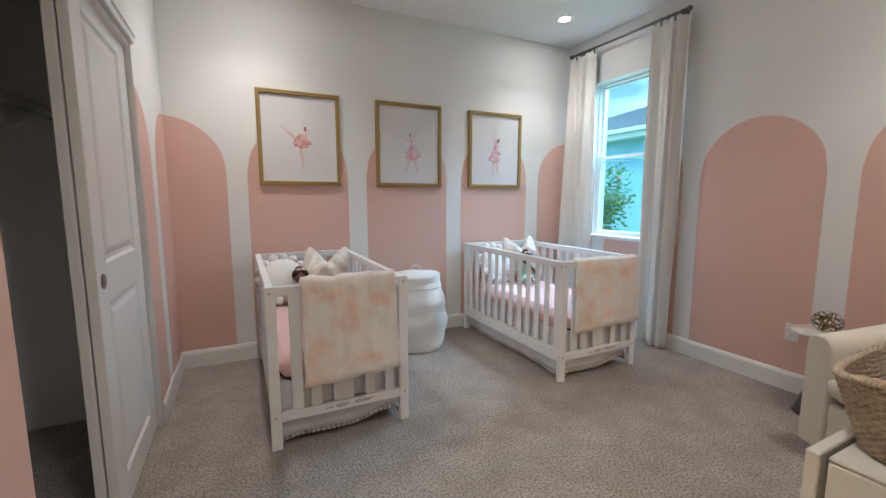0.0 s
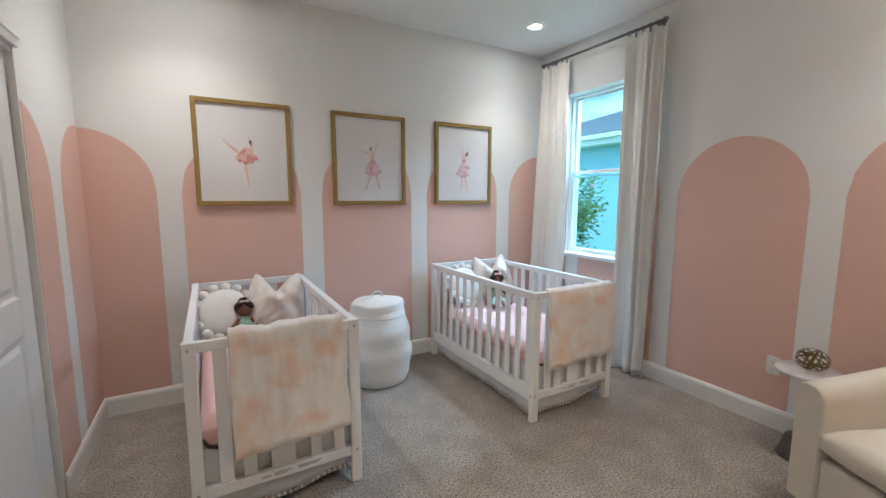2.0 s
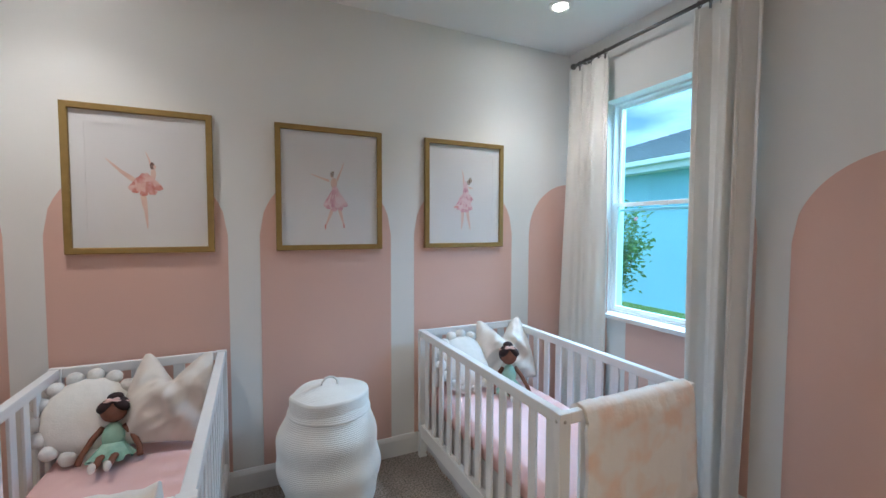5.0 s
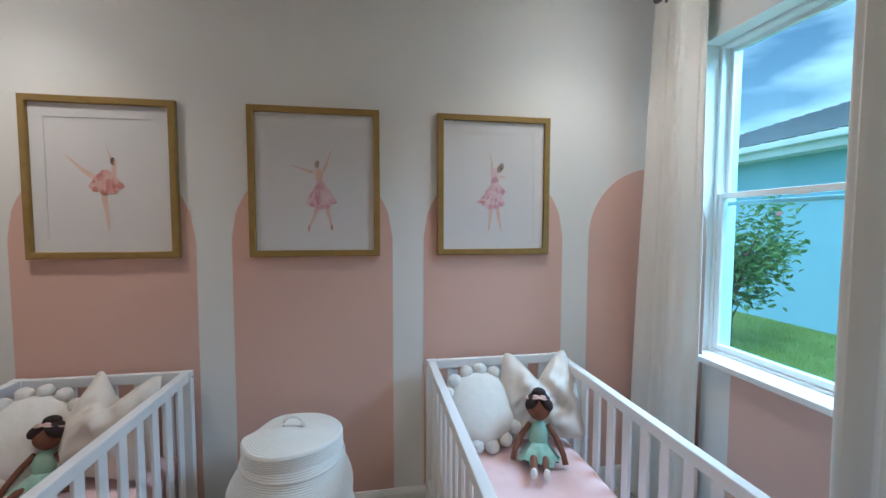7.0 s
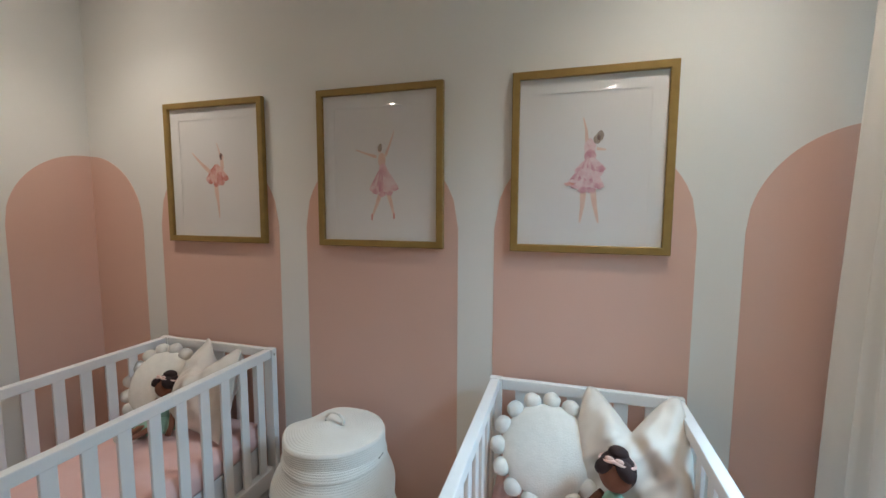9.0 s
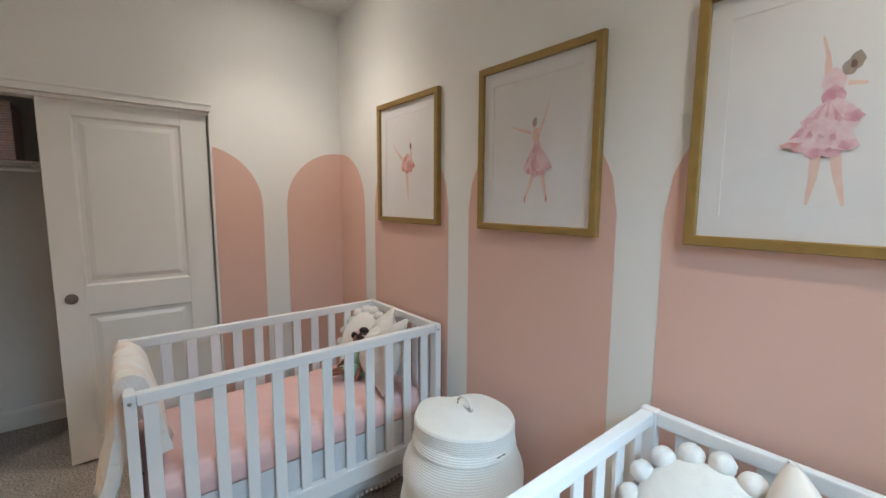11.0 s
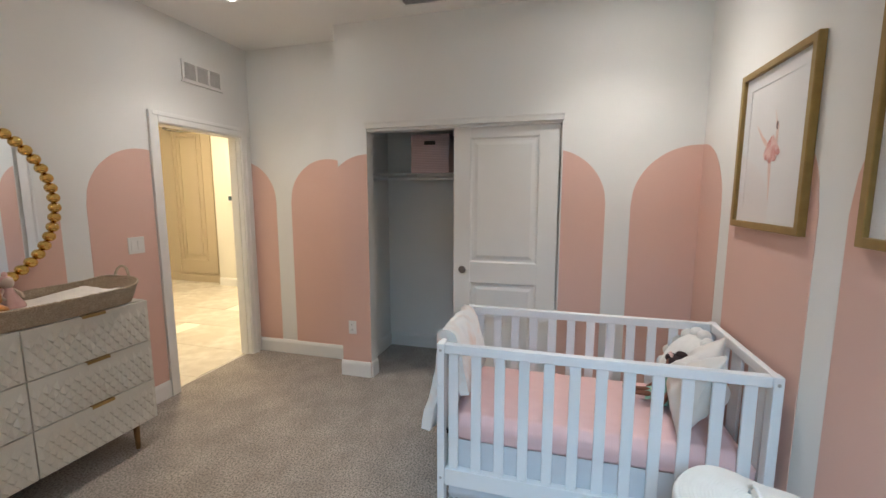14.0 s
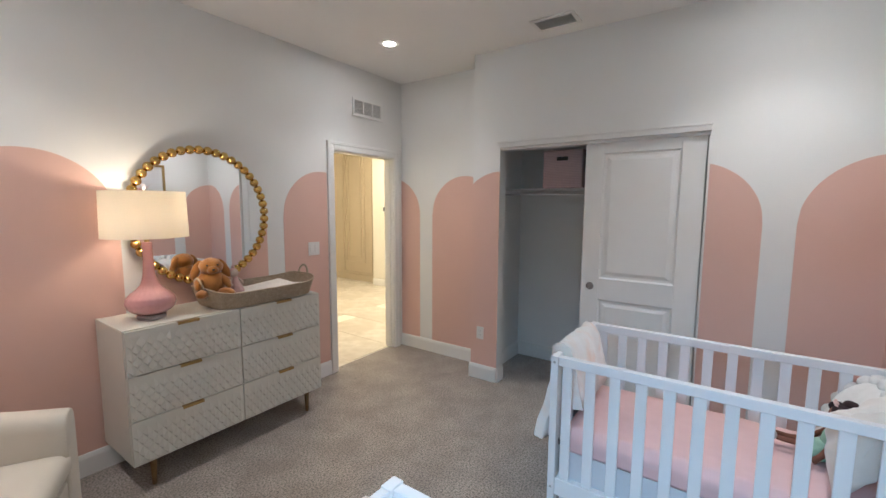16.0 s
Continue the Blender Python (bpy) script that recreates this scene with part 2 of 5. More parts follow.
arch(wall_n, -0.010, 0.0, 9, NORTH)
for c in (0.908, 1.846, 2.784):
    arch(wall_n, c, -9, 9, NORTH)
arch(wall_n, 3.718, -9, XE, NORTH)
arch(wall_e, 3.96, -9, YN, facing_west(XE))
for c in (3.02, 2.098, 1.163):
    lo, hi = -9, 9
    if c == 3.02:
        # under the window only
        bm = B()
        slab(bm, [(c - HALF, 0.02), (c + HALF, 0.02), (c + HALF, WZ0 - 0.03), (c - HALF, WZ0 - 0.03)], 0.0022, facing_west(XE))
        part("painted_arch", bm, PINK, wall_e)
        bm = B()
        slab(bm, [(c - HALF, WZ0 - 0.03), (WY0 - 0.01, WZ0 - 0.03)] + [(WY0 - 0.01 + (c - HALF - WY0 + 0.01) * k / 20, SPRING + RISE * math.sqrt(max(0, 1 - ((WY0 - 0.01 + (c - HALF - WY0 + 0.01) * k / 20 - c) / HALF) ** 2))) for k in range(21)], 0.0022, facing_west(XE))
        part("painted_arch", bm, PINK, wall_e)
    else:
        arch(wall_e, c, lo, hi, facing_west(XE), 0.024)
arch(wall_e, 0.22, YS, 9, facing_west(XE))
for c in (-3.60, -2.663, -1.712):
    arch(wall_s, c, -XE, 9, SOUTH)
arch(wall_s, -0.785, -9, -0.725, SOUTH)
arch(wall_w, 0.142, YS, 9, facing_east(-0.30))
arch(wall_w, 1.085, -9, 1.364, facing_east(-0.30))
arch(wall_w, 1.625, 1.364, CY0, facing_east(0.0))
arch(wall_w, 3.034, CY1 + 0.012, 9, facing_east(0.0))
arch(wall_w, 3.972, -9, YN, facing_east(0.0))
bm = B()
slab(bm, [(-0.13 - 0.0, 0.02), (0.0, 0.02), (0.0, 1.77), (-0.03, 1.74), (-0.06, 1.70), (-0.10, 1.62), (-0.125, 1.53), (-0.13, 1.478)], 0.0022, Matrix(((1, 0, 0, 0), (0, 0, -1, 1.366), (0, 1, 0, 0), (0, 0, 0, 1))))
part("painted_arch", bm, PINK, wall_w)


# baseboards
def base_profile(bm, x0, x1, y0, y1, nx, ny):
    """A run of skirting along a wall line from (x0, y0) to (x1, y1); (nx, ny) points into the room."""
    sec = [(0, 0.0), (0.015, 0.0), (0.015, 0.105), (0.012, 0.118), (0.006, 0.132), (0, 0.134)]
    ends = []
    for x, y in ((x0, y0), (x1, y1)):
        ends.append([bm.verts.new((x + nx * d, y + ny * d, z + 0.001)) for d, z in sec])
    for k in range(len(sec)):
        j = (k + 1) % len(sec)
        bm.faces.new((ends[0][k], ends[0][j], ends[1][j], ends[1][k]))
    bm.faces.new(ends[0])
    bm.faces.new(ends[1][::-1])


bm = B()
base_profile(bm, 0.0, XE, YN, YN, 0, -1)
base_profile(bm, XE, XE, YS, YN - 0.015, -1, 0)
base_profile(bm, XE - 0.015, 0.725, YS, YS, 0, 1)
base_profile(bm, -0.30, -0.30, YS, 1.366, 1, 0)
base_profile(bm, -0.285, 0.0, 1.366, 1.366, 0, -1)
base_profile(bm, 0.0, 0.0, 1.351, CY0 - 0.002, 1, 0)
base_profile(bm, 0.0, 0.0, CY1 + 0.012, YN - 0.015, 1, 0)
base_profile(bm, 0.0, -0.11, CY0, CY0, 0, 1)
base_profile(bm, -0.80, -0.80, 1.466, 3.40, 1, 0)
base_profile(bm, -0.785, -0.11, 1.466, 1.466, 0, 1)
solid("baseboard", bm, TRIM, "white moulded wooden skirting board along the walls", "baseboard", "structure")

# entry door casing and jamb
bm = B()
for y0, y1 in ((YS, YS + 0.016), (YS - 0.136, YS - 0.12)):
    box(bm, DX1 + 0.005, DX1 + 0.078, y0, y1, 0.0, DZ + 0.078, 0.006)
    box(bm, DX0 - 0.078, DX0 - 0.005, y0, y1, 0.0, DZ + 0.078, 0.006)
    box(bm, DX0 - 0.005, DX1 + 0.005, y0, y1, DZ + 0.005, DZ + 0.078, 0.006)
    for a, b in ((DX1 + 0.052, DX1 + 0.080), (DX0 - 0.080, DX0 - 0.052)):
        s = 0.006 if y0 == YS else -0.006
        box(bm, a, b, min(y0, y0 + s), max(y1, y1 + s), 0.0, DZ + 0.081, 0.004)
    box(bm, DX0 - 0.052, DX1 + 0.052, min(y0, y0 + s), max(y1, y1 + s), DZ + 0.052, DZ + 0.081, 0.004)
box(bm, DX1 - 0.004, DX1 + 0.018, YS - 0.122, YS + 0.002, 0.0, DZ - 0.004, 0.002)
box(bm, DX0 - 0.018, DX0 + 0.004, YS - 0.122, YS + 0.002, 0.0, DZ - 0.004, 0.002)
box(bm, DX0, DX1, YS - 0.122, YS + 0.002, DZ - 0.004, DZ + 0.018, 0.002)
box(bm, DX0, DX0 + 0.014, YS - 0.075, YS - 0.04, 0.0, DZ - 0.006, 0.002)
box(bm, DX1 - 0.014, DX1, YS - 0.075, YS - 0.04, 0.0, DZ - 0.006, 0.002)
solid("door_1", bm, TRIM, "white moulded casing of the open doorway", "door frame", "structure")

# closet head trim and track
bm = B()
box(bm, 0.0, 0.018, CY0 - 0.012, CY1 + 0.012, CZ - 0.002, CZ + 0.048, 0.004)
box(bm, 0.003, 0.026, CY0 - 0.016, CY1 + 0.016, CZ + 0.034, CZ + 0.050, 0.003)
box(bm, -0.105, -0.005, CY0 + 0.001, CY1 - 0.001, CZ - 0.022, CZ - 0.003)
solid("trim", bm, TRIM, "white head trim above the closet opening", "trim", "structure")

# window
window = thing("window_1", (3.82, (WY0 + WY1) / 2, WZ0), "white vinyl single hung window with two clear panes", "window", kind="structure")
hw, hh = (WY1 - WY0) / 2, WZ1 - WZ0


def ring(bm, x0, x1, y0, y1, z0, z1, w, bevel=0.004):
    box(bm, x0, x1, y0, y0 + w, z0, z1, bevel)
    box(bm, x0, x1, y1 - w, y1, z0, z1, bevel)
    box(bm, x0, x1, y0 + w, y1 - w, z0, z0 + w, bevel)
    box(bm, x0, x1, y0 + w, y1 - w, z1 - w, z1, bevel)


bm = B()
ring(bm, -0.03, 0.06, -hw + 0.001, hw - 0.001, 0.002, hh - 0.001, 0.017)
part("window_frame", bm, TRIM, window)
mid = 1.664 - WZ0
bm = B()
ring(bm, 0.015, 0.045, -hw + 0.018, hw - 0.018, mid - 0.022, hh - 0.018, 0.020)
upper = part("upper_sash", bm, TRIM, window)
bm = B()
ring(bm, -0.022, 0.010, -hw + 0.018, hw - 0.018, 0.020, mid + 0.038, 0.028)
box(bm, -0.026, -0.02, -0.03, 0.03, mid + 0.006, mid + 0.022, 0.002)
lower = part("lower_sash", bm, TRIM, window)
for at, z0, z1, par in ((0.030, mid + 0.01, hh - 0.03, upper), (-0.006, 0.035, mid + 0.015, lower)):
    bm = B()
    box(bm, at - 0.002, at + 0.002, -hw + 0.03, hw - 0.03, z0, z1)
    pane = part("pane", bm, GLASS, par)
    pane.visible_shadow = False
bm = B()
box(bm, -0.150, -0.031, -hw - 0.03, hw + 0.0, -0.022, 0.006, 0.005, 3)
part("window_sill", bm, TRIM, window)

# ---- outdoors ----
GRASS = material("lawn", (0.32, 0.40, 0.12), 0.9, dark=(0.16, 0.25, 0.05), scale=3, spread=0.4, grain=0.4, grain_scale=60, bump=1.0, bump_scale=80)
BLADE = material("grass_blades", (0.36, 0.46, 0.14), 0.7, dark=(0.17, 0.29, 0.06), scale=4)
STUCCO = material("pale_blue_stucco", (0.34, 0.60, 0.76), 0.85, dark=(0.32, 0.57, 0.73), scale=1.2, bump=0.5, bump_scale=60)
FASCIA = material("fascia_paint", (0.74, 0.80, 0.84), 0.5, dark=(0.7, 0.76, 0.8), scale=2)
SHINGLE = material("grey_shingles", (0.27, 0.30, 0.35), 0.9, dark=(0.20, 0.225, 0.27), scale=7, grain=0.4, grain_scale=40, bump=0.8, bump_scale=40)
BARK = material("bark", (0.22, 0.16, 0.11), 0.9, dark=(0.13, 0.09, 0.06), scale=20, bump=0.8, bump_scale=90)
LEAF = material("leaf_green", (0.10, 0.20, 0.06), 0.35, dark=(0.18, 0.30, 0.10), scale=6, spread=0.3)
BLOSSOM = material("pink_blossom", (0.75, 0.25, 0.35), 0.6, dark=(0.8, 0.4, 0.45), scale=30)

bm = B()
rings = [0, 6, 12, 25, 60, 200, 1500]
rows = [[bm.verts.new((6 + max(r, 0.01) * math.cos(a * math.pi / 24), 5 + max(r, 0.01) * math.sin(a * math.pi / 24), -0.2)) for a in range(48)] for r in rings]
grid_faces(bm, rows, close_u=True)
solid("ground", bm, GRASS, "mown green lawn between the houses", "ground", "structure")

rng = random.Random(5)
bm = B()
for k in range(9000):
    x, y = rng.uniform(4.6, 9.35), rng.uniform(3.6, 12.0)
    h, a, lean = rng.uniform(0.03, 0.075), rng.uniform(0, 6.28), rng.uniform(-0.03, 0.03)
    w = rng.uniform(0.004, 0.009)
    v = [bm.verts.new((x + w * math.cos(a), y + w * math.sin(a), -0.2)), bm.verts.new((x - w * math.cos(a), y - w * math.sin(a), -0.2)), bm.verts.new((x + lean, y + lean * 0.7, -0.2 + h))]
    bm.faces.new(v)
solid("grass", bm, BLADE, "short green blades of the mown lawn", "grass", "stuff")

house = thing("neighbour_house", (9.4, 4.0, -0.2), "pale blue stucco house with a grey shingle roof", "house")
bm = B()
box(bm, 0, 9, -12, 8.2, 0, 2.96)
part("wall", bm, STUCCO, house)
bm = B()
box(bm, -0.42, 9.4, -12.4, 8.62, 2.94, 2.97)
part("soffit", bm, FASCIA, house)
bm = B()
box(bm, -0.46, -0.42, -12.4, 8.66, 2.92, 3.14, 0.006)
box(bm, -0.46, 9.4, 8.62, 8.66, 2.92, 3.14, 0.006)
box(bm, -0.57, -0.462, -12.4, 8.70, 3.05, 3.16, 0.02)
part("fascia", bm, FASCIA, house, "white fascia board with a gutter")
bm = B()
e0, e1, slope = -0.56, 9.6, 0.36
y1 = 8.72
n_courses = 26
ridge = (e1 - e0) / 2
for k in range(n_courses):
    a, b = ridge * k / n_courses, ridge * (k + 1) / n_courses
    za, zb = 3.17 + slope * a, 3.17 + slope * b
    v = [bm.verts.new(p) for p in ((e0 + a, -12.4, za + 0.02), (e0 + a, y1 - a, za + 0.02), (e0 + b, y1 - b, zb), (e0 + b, -12.4, zb))]
    bm.faces.new(v)
    w = [bm.verts.new(p) for p in ((e0 + a, y1 - a, za + 0.02), (e1 - a, y1 - a, za + 0.02), (e1 - b, y1 - b, zb), (e0 + b, y1 - b, zb))]
    bm.faces.new(w)
    u = [bm.verts.new(p) for p in ((e0 + a, -12.4, za + 0.02), (e0 + a, y1 - a, za + 0.02), (e0 + a, y1 - a, za - 0.0), (e0 + a, -12.4, za - 0.0))]
    bm.faces.new(u)
part("roof", bm, SHINGLE, house)

tree = thing("flowering_shrub", (7.0, 6.75, -0.2), "small leafy garden tree with a few pink blossoms", "tree")
bm = B()
limbs = [((0, 0, 0), (0.02, 0.0, 0.45), (0.0, 0.03, 0.85))]
tube(bm, limbs[0], [0.035, 0.028, 0.024], 7)
tips = []
for k in range(16):
    a, up, out = 2.4 * k, rng.uniform(0.7, 2.0), rng.uniform(0.35, 0.75)
    start = Vector((0.01, 0.01, rng.uniform(0.4, 0.85)))
    end = Vector((out * math.cos(a), out * math.sin(a), up))
    mid_p = (start + end) / 2 + Vector((0, 0, 0.06))
    tube(bm, (start, mid_p, end), [0.013, 0.008, 0.003], 5)
    tips += [(start * 0.4 + end * 0.6), end, mid_p]
part("trunk", bm, BARK, tree)
bm = B()
for k in range(2600):
    c = Vector(rng.choice(tips)) + Vector((rng.gauss(0, 0.13), rng.gauss(0, 0.13), rng.gauss(0, 0.13)))
    if c.z < 0.62:
        continue
    q = Euler((rng.uniform(-1, 1), rng.uniform(-1, 1), rng.uniform(0, 6.28))).to_matrix()
    s = rng.uniform(0.04, 0.068)
    v = [bm.verts.new(c + q @ Vector(p)) for p in ((0, -s, 0), (s * 0.45, 0, 0.012), (0, s, 0), (-s * 0.45, 0, 0.012))]
    bm.faces.new(v)
part("crown", bm, LEAF, tree)
bm = B()
for k in range(7):
    c = Vector(rng.choice(tips)) + Vector((-0.15, rng.gauss(0, 0.1), rng.gauss(0, 0.05)))
    for s in range(5):
        ball(bm, c + Vector((0.012 * math.cos(s * 1.26), 0.02 * math.sin(s * 1.26), 0.02 * math.cos(s * 1.26))), (0.014, 0.018, 0.018), rings=5, segments=6)
part("blossom", bm, BLOSSOM, tree, "pink blossom")

# ---- hall ----
HALLWALL = material("hall_wall_paint", (0.74, 0.71, 0.63), 0.7, dark=(0.72, 0.69, 0.61), scale=2, bump=0.1, bump_scale=120)
BEIGE = material("beige_panel_paint", (0.50, 0.42, 0.30), 0.55, dark=(0.48, 0.40, 0.285), scale=2, bump=0.05, bump_scale=100)
MARBLE = material("cream_marble_tile", (0.82, 0.78, 0.70), 0.2, dark=(0.68, 0.62, 0.53), scale=1.9, spread=0.22, grain=0.08, grain_scale=7)
GROUT = material("grout", (0.77, 0.73, 0.65), 0.9, dark=(0.72, 0.67, 0.59), scale=20)
BLACKMETAL = material("black_metal", (0.03, 0.028, 0.025), 0.4, 0.6, dark=(0.05, 0.045, 0.04), scale=30)
bm = B()
box(bm, -3.2, 1.45, -4.6, 0.21, -0.1, -0.006)
hall_floor = solid("floor_hall", bm, GROUT, "cream marble tiled floor of the hall", "floor", "structure")
bm = B()
box(bm, -0.298, 0.298, -0.598, 0.598, -0.006, 0.0, 0.0015, 1)
tile_mesh = finish("tile", bm, MARBLE)
for i in range(8):
    for j in range(4):
        t_ob = new("tile", tile_mesh)
        t_ob.parent = hall_floor
        t_ob.matrix_world = pose(-2.90 + 0.6 * i, -3.80 + 1.2 * j + (0.0 if i % 2 else -0.4) - 0.04, 0.0)
        if j == 3:
            t_ob.matrix_world = pose(-2.90 + 0.6 * i, -0.41 if i % 2 else -0.39, -0.0005)
bm = B()
box(bm, -3.2, 1.45, -4.6, 0.1, CEIL, CEIL + 0.1)
solid("ceiling_hall", bm, CEILING, "flat white painted ceiling of the hall", "ceiling", "structure")
bm = B()
box(bm, -3.0, -2.80, -4.5, -2.50, 0.0, CEIL)
for y0, y1, z0, z1 in ((-3.49, -2.645, 0.156, 2.66), (-3.41, -2.856, 0.376, 2.60), (-3.335, -2.952, 0.478, 2.55)):
    for q in ((y0, y1, z0, z0 + 0.022), (y0, y1, z1 - 0.022, z1), (y0, y0 + 0.022, z0 + 0.022, z1 - 0.022), (y1 - 0.022, y1, z0 + 0.022, z1 - 0.022)):
        box(bm, -2.80, -2.774, q[0], q[1], q[2], q[3], 0.004)
base_profile(bm, -2.80, -2.80, -4.5, -2.515, 1, 0)
solid("wall_hall_panelled", bm, BEIGE, "beige hall wall with raised panel moulding", "wall", "structure")
bm = B()
box(bm, -3.0, -2.66, -2.50, 0.155, 0.0, CEIL)
box(bm, -3.0, 1.45, -4.6, -4.5, 0.0, CEIL)
box(bm, 1.35, 1.45, -4.5, 0.155, 0.0, CEIL)
box(bm, -2.66, -0.42, 0.155, 0.255, 0.0, CEIL)
solid("wall_hall", bm, HALLWALL, "cream painted walls of the hall", "wall", "structure")
bm = B()
base_profile(bm, -2.66, -2.66, -2.50, 0.155, 1, 0)
base_profile(bm, -2.80, -2.66, -2.50, -2.50, 0, -1)
solid("baseboard_hall", bm, TRIM, "white skirting board along the hall walls", "baseboard", "structure")
thermo = thing("thermostat", (-2.66, -2.16, 1.49), "small white wall thermostat with a dark screen", "thermostat")
bm = B()
box(bm, 0.0, 0.022, -0.06, 0.06, -0.06, 0.06, 0.006)
part("body", bm, PLASTIC, thermo)
bm = B()
box(bm, 0.022, 0.024, -0.042, 0.042, -0.03, 0.042)
part("screen", bm, material("dark_screen", (0.05, 0.08, 0.10), 0.15), thermo, "dark screen")
lampx, lampy = -1.60, -1.98
fix = thing("hall_ceiling_light", (lampx, lampy, CEIL), "flush black metal ceiling light in the hall", "ceiling light")
bm = B()
lathe(bm, [(0.07, -0.02), (0.07, 0.0)], 24)
lathe(bm, [(0.012, -0.41), (0.012, -0.02)], 10)
part("stem", bm, BLACKMETAL, fix)
bm = B()
tube(bm, [(0.19 * math.cos(a * math.pi / 20), 0.19 * math.sin(a * math.pi / 20), -0.42) for a in range(40)], 0.009, 8, closed=True)
for a in (0, 2.09, 4.19):
    tube(bm, [(0, 0, -0.41), (0.19 * math.cos(a), 0.19 * math.sin(a), -0.42)], 0.006, 6)
part("ring", bm, BLACKMETAL, fix)

# ---- closet ----
def panel_door(y_left, x_face, with_pull):
    d = thing("sliding_closet_door", (x_face, y_left, 0.012), "white two-panel sliding closet door pushed aside", "door", "closet doors")
    W, Hh, T = 0.775, 2.035, 0.034
    panels = [(0.130, 0.632, 1.020, 1.955), (0.130, 0.632, 0.13, 0.862)]
    bm = B()
    # stiles and rails around two sunk fields
    box(bm, -T, 0, 0, panels[0][0], 0, Hh, 0.002, 1)
    box(bm, -T, 0, panels[0][1], W, 0, Hh, 0.002, 1)
    for z0, z1 in ((0, panels[1][2]), (panels[1][3], panels[0][2]), (panels[0][3], Hh)):
        box(bm, -T, 0, panels[0][0], panels[0][1], z0, z1)
    part("door_frame", bm, TRIM, d)
    for y0, y1, z0, z1 in panels:
        bm = B()
        loops = []
        for inset, depth in ((0, 0.0), (0.012, -0.010), (0.030, -0.010), (0.055, -0.002)):
            loops.append([bm.verts.new((depth, y, z)) for y, z in ((y0 + inset, z0 + inset), (y1 - inset, z0 + inset), (y1 - inset, z1 - inset), (y0 + inset, z1 - inset))])
        for a, b in zip(loops, loops[1:]):
            for k in range(4):
                bm.faces.new((a[k], a[(k + 1) % 4], b[(k + 1) % 4], b[k]))
        bm.faces.new(loops[-1])
        part("panel", bm, TRIM, d)
    if with_pull:
        bm = B()
        pr = [(0.004, 0.0035), (0.020, 0.0035), (0.024, 0.002), (0.028, 0.004), (0.029, 0.0)]
        lathe(bm, pr[::-1], 24)
        bmesh.ops.transform(bm, matrix=Matrix.Translation((0, 0.068, 0.958)) @ pose(0, 0, 0, 0, 90, 0), verts=bm.verts)
        part("finger_pull", bm, BRONZE, d, "round dull nickel finger pull")
    return d


panel_door(2.335, -0.028, True)
panel_door(2.332, -0.068, False)
shelf = thing("wire_shelf", (-0.80, 1.466, 1.727), "white coated wire closet shelf with a hanging rail", "shelf")
bm = B()
for k in range(14):
    tube(bm, [(0.02 + 0.026 * k, 0.0, 0.0), (0.02 + 0.026 * k, 1.93, 0.0)], 0.0028, 5)
for k in range(36):
    tube(bm, [(0.01, 0.03 + 0.0535 * k, 0.004), (0.40, 0.03 + 0.0535 * k, 0.004)], 0.0022, 5)
part("deck", bm, TRIM, shelf)
bm = B()
tube(bm, [(0.40, 0.0, 0.004), (0.40, 1.93, 0.004)], 0.0045, 6)
tube(bm, [(0.42, 0.0, -0.045), (0.42, 1.93, -0.045)], 0.0075, 8)
for k in range(6):
    tube(bm, [(0.40, 0.1 + 0.35 * k, 0.004), (0.42, 0.1 + 0.35 * k, -0.045)], 0.004, 5)
part("hanging_rail", bm, TRIM, shelf)
for y in (1.25, 1.75):
    bm = B()
    tube(bm, [(0.40, y, 0.0), (0.0, y, -0.28)], 0.005, 6)
    part("brace", bm, TRIM, shelf)
BOXPINK = bpy.data.materials.new("ribbed_pink_fabric")
BOXPINK.use_nodes = True
_n, _l = BOXPINK.node_tree.nodes, BOXPINK.node_tree.links
_w = _n.new("ShaderNodeTexWave")
_w.bands_direction = "Z"
_w.inputs["Scale"].default_value, _w.inputs["Distortion"].default_value = 22.0, 0.6
_m = _n.new("ShaderNodeMix")
_m.data_type = "RGBA"
_m.inputs["A"].default_value, _m.inputs["B"].default_value = (0.62, 0.47, 0.47, 1), (0.50, 0.36, 0.37, 1)
_tc = _n.new("ShaderNodeTexCoord")
_l.new(_tc.outputs["Object"], _w.inputs["Vector"])
_l.new(_w.outputs["Fac"], _m.inputs["Factor"])
_l.new(_m.outputs["Result"], _n["Principled BSDF"].inputs["Base Color"])
_bp = _n.new("ShaderNodeBump")
_bp.inputs["Strength"].default_value, _bp.inputs["Distance"].default_value = 0.8, 0.003
_l.new(_w.outputs["Fac"], _bp.inputs["Height"])
_l.new(_bp.outputs["Normal"], _n["Principled BSDF"].inputs["Normal"])
_n["Principled BSDF"].inputs["Roughness"].default_value = 0.85
crate = thing("storage_box", (-0.53, 2.04, 1.7335), "ribbed pink fabric storage box on the closet shelf", "storage box")
bm = B()
box(bm, -0.17, 0.17, -0.172, 0.172, 0.0, 0.325, 0.012)
part("body", bm, BOXPINK, crate)
# No hole is cut here: a thin black block colours in its shade.
bm = B()
box(bm, 0.168, 0.1725, -0.05, 0.05, 0.235, 0.268, 0.003)
part("handle_slot_shade", bm, DARK, crate, "dark patch painted as the shade in a cut-out handle")

